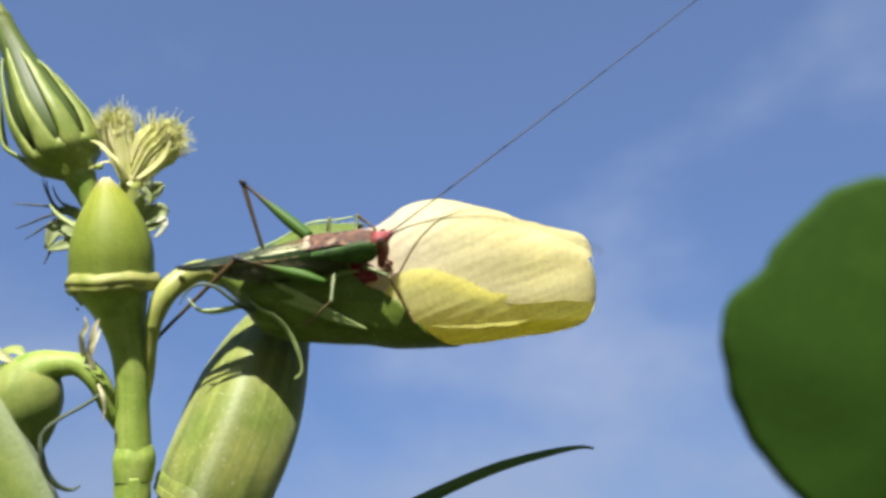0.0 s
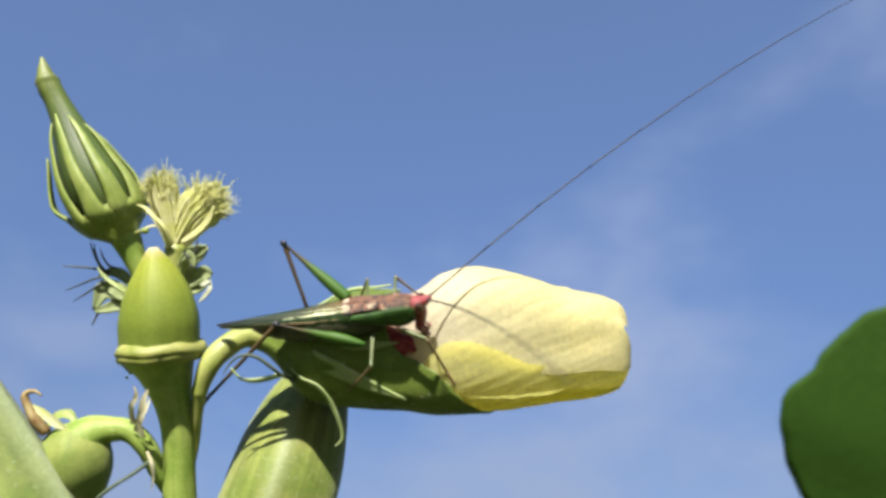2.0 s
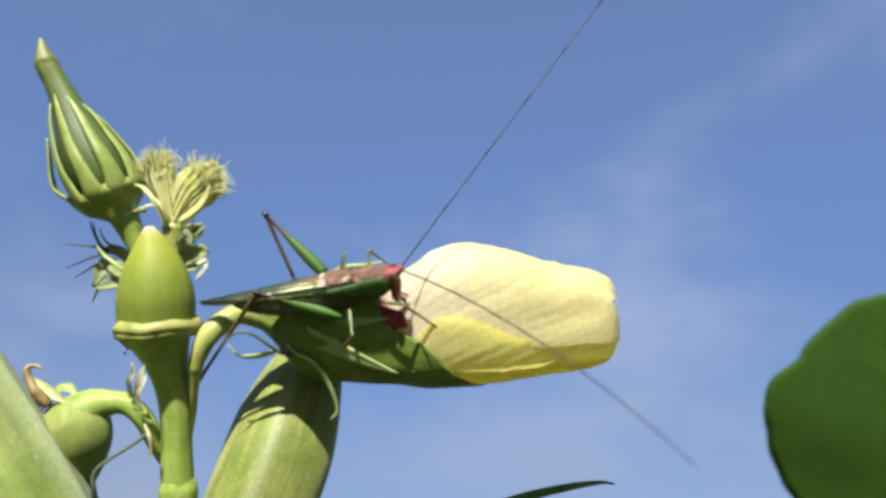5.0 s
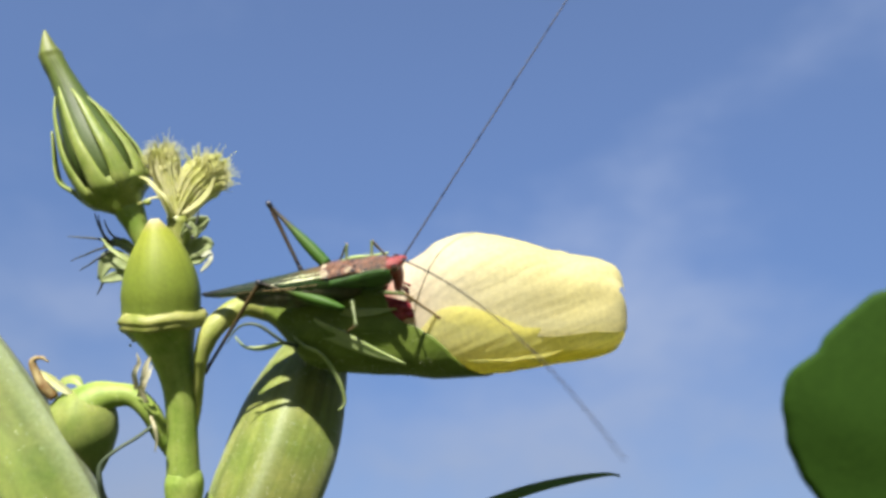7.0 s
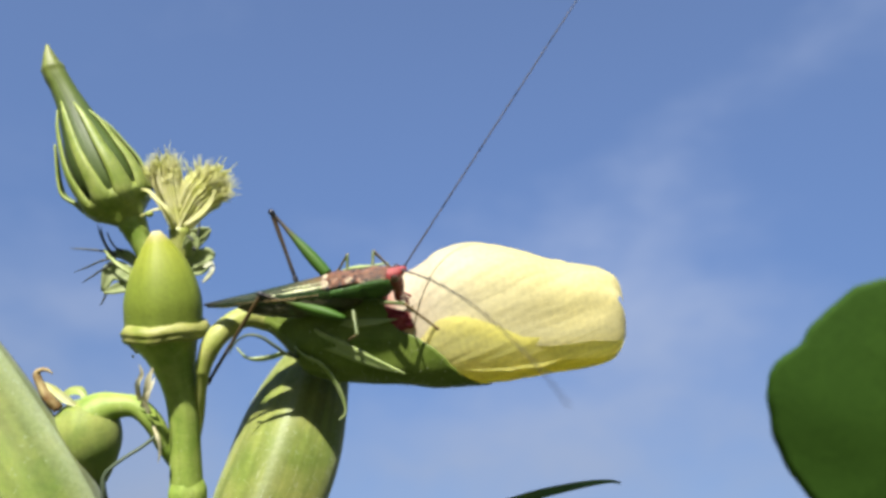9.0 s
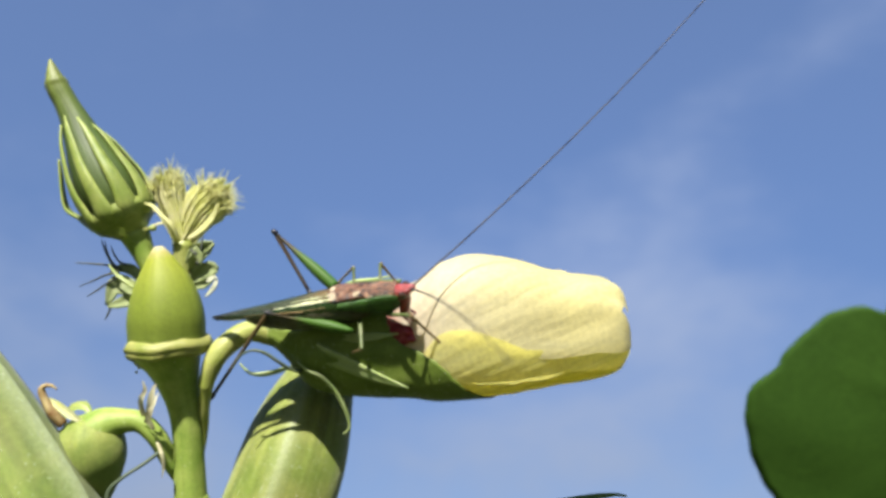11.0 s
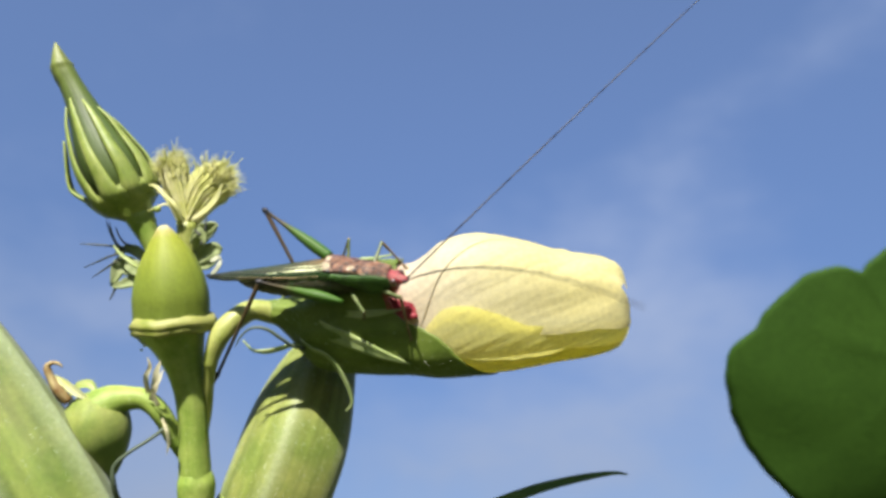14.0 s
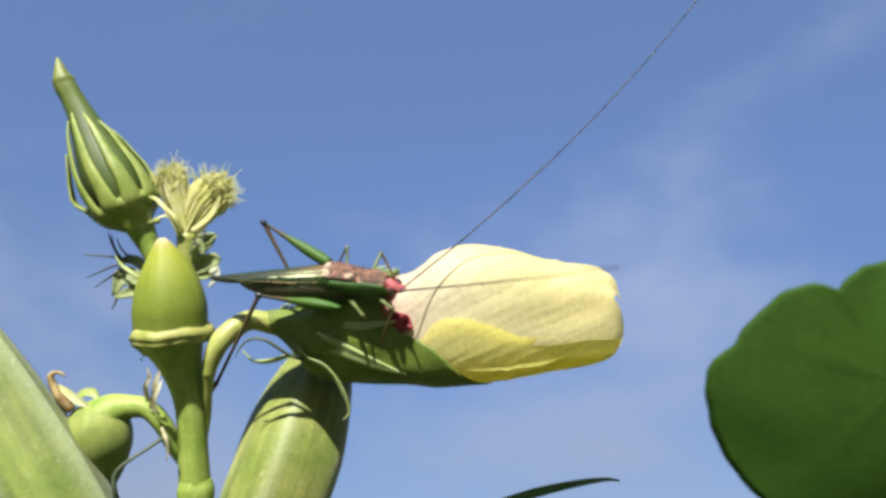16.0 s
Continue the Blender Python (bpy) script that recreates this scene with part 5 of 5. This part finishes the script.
# the broad leaf: seconds, place of its left edge in the plan, roll and turn
SWAY = [
    (0, 21.61, -58.00, -11.31, 0.0, 0.0),
    (0.5, 25.42, -51.00, -9.60, 0.0, 0.0),
    (1, 28.61, -45.00, -8.86, 0.0, 0.0),
    (1.5, 30.14, -41.00, -9.50, 0.0, 0.0),
    (2, 30.00, -41.38, -9.45, 0.0, 0.0),
    (2.5, 30.26, -41.75, -10.20, 0.0, 0.0),
    (3, 29.87, -42.12, -10.11, 0.0, 0.0),
    (5.5, 30.52, -44.00, -9.84, 0.0, 0.0),
    (6, 31.24, -44.00, -9.94, 0.0, 0.0),
    (6.5, 31.44, -44.00, -10.23, 0.0, 0.0),
    (7, 31.15, -44.00, -10.10, 0.0, 0.0),
    (7.5, 30.29, -44.00, -8.21, 0.0, 0.0),
    (8, 30.31, -44.00, -8.95, 0.0, 0.0),
    (8.5, 30.58, -44.00, -8.61, 0.0, 0.0),
    (11, 30.28, -38.00, -9.18, 0.0, 0.0),
    (11.5, 29.39, -38.00, -9.50, 0.0, 0.0),
    (12, 29.18, -38.00, -9.08, 0.0, 0.0),
    (12.5, 28.48, -38.00, -8.90, 0.0, 0.0),
    (13, 27.95, -38.00, -9.00, 0.0, 0.0),
    (13.5, 28.24, -38.00, -8.73, 0.0, 0.0),
    (14, 28.45, -38.00, -8.76, 0.0, 0.0),
    (14.5, 28.68, -38.00, -9.07, 0.0, 0.0),
    (15, 28.45, -38.00, -8.69, 0.0, 0.0),
    (15.5, 28.92, -38.00, -8.74, 0.0, 0.0),
    (16, 28.54, -38.00, -8.37, 0.0, 0.0),
]
# feelers: seconds, climb at the root, bend over the whole length, and lean towards the eye, in degrees
UPPER = [
    (0, 37.4, 1.8, -12.0),
    (0.5, 35.5, 4.1, -12.0),
    (1, 30.0, -8.9, -12.0),
    (1.25, 30.8, -15.2, -12.0),
    (1.5, 32.2, -10.2, -12.0),
    (2, 39.9, -11.1, -12.0),
    (2.5, 41.2, 3.1, -12.0),
    (3, 38.6, 1.2, -12.0),
    (3.2, 39.2, 0.8, -12.0),
    (5.3, 56.1, -0.7, -12.0),
    (5.5, 55.8, 0.5, -12.0),
    (6, 54.6, 2.1, -12.0),
    (6.5, 52.7, 9.3, -12.0),
    (7, 58.2, -0.6, -12.0),
    (7.5, 61.9, -1.0, -12.0),
    (8, 56.8, 11.7, -12.0),
    (8.5, 58.9, 0.2, -12.0),
    (8.7, 59.1, 0.6, -12.0),
    (10.8, 46.1, -5.3, -12.0),
    (11, 41.0, 8.9, -12.0),
    (11.25, 33.0, 0.4, -12.0),
    (11.5, 31.5, -3.8, -12.0),
    (12, 31.4, 7.0, -12.0),
    (12.5, 31.7, 3.6, -12.0),
    (13, 35.5, 13.9, -12.0),
    (13.5, 36.0, 13.2, -12.0),
    (14, 43.7, -1.5, -12.0),
    (14.5, 37.4, 9.7, -12.0),
    (15, 37.7, 8.6, -12.0),
    (15.5, 48.9, 16.6, -12.0),
    (16, 38.1, 16.9, -12.0),
]
LOWER = [
    (0, 12.0, -60.0, 68.0),
    (0.5, 10.0, -60.0, 68.0),
    (1, 25.2, -75.0, 76.1),
    (1.5, 6.0, -60.0, 64.0),
    (2, -6.2, -41.2, 76.4),
    (2.5, -22.5, -2.7, 65.9),
    (3, -3.8, -45.6, 57.7),
    (3.2, -3.8, -45.6, 57.7),
    (5.3, -22.0, -19.8, 44.8),
    (5.5, -22.0, -19.8, 44.8),
    (6, -21.5, -19.9, 51.3),
    (6.5, -23.7, -30.9, 48.4),
    (7, -22.0, -33.3, 56.9),
    (7.5, -9.4, -43.7, 57.0),
    (8, -16.2, -6.7, 58.6),
    (8.5, -16.8, -37.5, 65.6),
    (8.7, -16.8, -37.5, 65.6),
    (10.8, 20.6, -65.1, 76.6),
    (11, 0.8, -35.0, 76.9),
    (11.5, 58.0, -70.0, 68.0),
    (12, 30.0, -45.0, 64.0),
    (12.5, 10.4, -29.9, 60.1),
    (13, 15.2, -23.9, 45.8),
    (13.5, 2.4, -13.3, 45.1),
    (14, 20.4, -45.3, 61.2),
    (14.5, -14.8, 5.4, 49.8),
    (15, 1.5, -21.4, 49.4),
    (15.5, 24.1, -21.2, 47.0),
    (16, 8.9, 3.5, 61.7),
]
# where the feet stand, in the plan: seconds and place
FEET = {
    "hind_far": [(0, -16.68, -6.30, -2.91), (0.5, -16.98, -6.30, -2.52), (1, -16.93, -6.30, -1.78), (1.5, -17.07, -6.30, -1.75), (2, -16.61, -6.30, -1.20), (2.5, -16.57, -6.30, -1.56), (3, -16.84, -6.30, -1.44), (5.5, -17.55, -6.30, 0.60), (6, -17.49, -6.30, 0.58), (6.5, -17.45, -6.30, 0.49), (7, -17.33, -6.30, 0.57), (7.5, -17.53, -6.30, 0.81), (8, -17.77, -6.30, 0.42), (8.5, -18.40, -6.30, 0.67), (11, -16.33, -6.30, 0.75), (11.5, -15.93, -6.30, 1.32), (12, -16.65, -6.30, 1.30), (12.5, -17.67, -6.30, 0.76), (13, -17.98, -6.30, 0.84), (13.5, -18.35, -6.30, 0.42), (14, -18.47, -6.30, 0.59), (14.5, -17.92, -6.30, 0.99), (15, -18.02, -6.30, 0.71), (15.5, -18.30, -6.30, 0.51), (16, -18.07, -6.30, 0.76)],
    "hind_near": [(0, -31.02, -1.80, -13.71), (16, -30.59, -1.80, -13.93)],
    "middle_far": [(0, -9.07, -4.00, -1.35), (1.5, -9.68, -4.00, -0.09), (6.5, -12.19, -4.00, 1.04), (12.5, -12.45, -4.00, 2.20), (16, -12.18, -4.00, 3.08)],
    "middle_near": [(0, -9.71, -8.10, -11.35), (1.5, -9.95, -8.10, -10.85), (6.5, -10.68, -8.10, -8.18), (12.5, -10.13, -8.10, -7.15), (16, -7.73, -8.10, -4.55)],
    "fore_far": [(0, -1.84, -5.00, -0.60), (1.5, -2.16, -5.00, 0.26), (2.5, -2.45, -5.00, 1.08), (3, -4.63, -6.00, 3.95), (3.2, -4.85, -6.00, 4.54), (5.3, -4.54, -5.00, 1.20), (6.5, -5.28, -5.00, 1.26), (12.5, -4.12, -5.00, 1.50), (16, -4.12, -5.00, 0.63)],
    "fore_near": [(0, 1.74, -9.60, -10.91), (1.5, 1.48, -9.60, -9.19), (3, 1.45, -9.60, -8.99), (5.5, 1.44, -9.60, -5.28), (6.5, 0.99, -9.60, -5.73), (8.5, 0.82, -9.60, -5.92), (11, 0.85, -9.60, -5.51), (12, 0.20, -9.00, -6.66), (12.5, -3.10, -9.00, -6.01), (14, -3.22, -9.00, -7.20), (16, -5.34, -9.00, -6.39)],
}
# the flower nods on its stalk: seconds, degrees and millimetres to the side
NOD = [(0, 2, -0.21), (1, 1.15, -0.55), (2, 1.45, -0.54), (3, 1.35, -0.6), (6.5, 0, 0), (8, 0.1, -0.02), (11, -0.4, 0.01), (12.5, -0.55, 0.09), (13.5, -0.35, 0.02), (14.5, -0.45, -0.13), (15, -0.45, 0.07), (16, -0.45, 0.34)]
ROLL = 34.0     # the back is turned towards the eye
YAW = -13.0     # and the head a little


def value(rows, t):
    ts = [r[0] for r in rows]
    return [float(np.interp(t, ts, [r[k] for r in rows])) for k in range(1, len(rows[0]))]


def body_pose(t):
    x, y, z, lean, _ = value(BODY, t)
    return Matrix.Translation((x * MM, y * MM, z * MM)) @ pose(0, 0, 0, 0, -lean, 0) @ pose(0, 0, 0, 0, 0, YAW) @ pose(0, 0, 0, ROLL, 0, 0)


def upright(turn):
    """A turn of the insect's fore part in the upright plane through its body."""
    return pose(0, 0, 0, -ROLL, 0, 0) @ pose(0, 0, 0, 0, -turn, 0) @ pose(0, 0, 0, ROLL, 0, 0)


def saddle_pose(t):
    return upright(0.45 * value(BODY, t)[4])


def head_pose(t):
    neck = Matrix.Translation(Vector(K(98, 0, -2)) * MM)
    return saddle_pose(t) @ neck @ upright(0.9 * value(BODY, t)[4]) @ neck.inverted()


def aim(a, b, over=(0, 0, 1)):
    """A pose at a whose x axis points at b."""
    x = (b - a).normalized()
    y = Vector(over).cross(x).normalized()
    m = Matrix((x, y, x.cross(y))).transposed().to_4x4()
    m.translation = a
    return m


def knee_of(hip, foot, l1, l2, way):
    d = foot - hip
    far = min(max(d.length, abs(l1 - l2) * 1.02), (l1 + l2) * 0.999)
    along = d.normalized()
    p = (l1 * l1 - l2 * l2 + far * far) / (2 * far)
    side = Vector(way) - along * Vector(way).dot(along)
    return hip + along * p + side.normalized() * math.sqrt(max(l1 * l1 - p * p, 0.0)), hip + along * far


def motions():
    times = [k * 0.25 for k in range(65)]
    walk(katydid, [(t, PLAN @ body_pose(t)) for t in times])
    base = PLAN @ Matrix.Translation((okra_flower["base_x"] * MM, okra_flower["base_y"] * MM, okra_flower["base_z"] * MM))
    walk(okra_flower, [(t, base @ pose(aside * MM, 0, 0, 0, nod, 0)) for t, nod, aside in NOD])
    walk(saddle, [(t, saddle_pose(t)) for t in times])
    walk(head, [(t, head_pose(t)) for t in times])
    walk(swaying_leaf, [(t, PLAN @ pose(x * MM, y * MM, z * MM, 0, roll, turn)) for t, x, y, z, roll, turn in SWAY])
    for name, (hip, thigh, shin, _, way) in LEGS.items():
        rows_a, rows_b = [], []
        h = Vector(K(*hip)) * MM
        for t in times:
            inv = body_pose(t).inverted()
            foot = inv @ (Vector(value(FEET[name], t)) * MM)
            side = inv.to_3x3() @ (Vector((way[0], way[1] * 0.6, way[2])))
            knee, end = knee_of(h, foot, thigh * U * MM, shin * U * MM, side)
            rows_a.append((t, aim(h, knee, inv.to_3x3() @ Vector((0.1, -1, 0.2)))))
            rows_b.append((t, aim(knee, end, inv.to_3x3() @ Vector((0.1, -1, 0.2)))))
        walk(legs[name][0], rows_a)
        walk(legs[name][1], rows_b)
    for name, rows, side in (("upper", UPPER, 5), ("lower", LOWER, -5)):
        chain, L = feelers[name], FEELER_LENGTH[name] * MM / JOINTS
        keyed = [[] for _ in chain]
        for t in times:
            climb, bend, lean = value(rows, t)
            body = body_pose(t)
            root = body @ head_pose(t) @ (Vector(K(133, side, 8)) * MM)
            at, poses = root, []
            for k in range(JOINTS):
                a, b = radians(climb + bend * k / (JOINTS - 1)), radians(lean)
                to = at + L * Vector((math.cos(a) * math.cos(b), -math.sin(b), math.sin(a) * math.cos(b)))
                poses.append(aim(at, to, (0, -1, 0.01)))
                at = to
            first = body.inverted() @ poses[0]
            keyed[0].append((t, first))
            for k in range(1, JOINTS):
                keyed[k].append((t, poses[0].inverted() @ poses[k]))
        for ob, some in zip(chain, keyed):
            walk(ob, some)


motions()
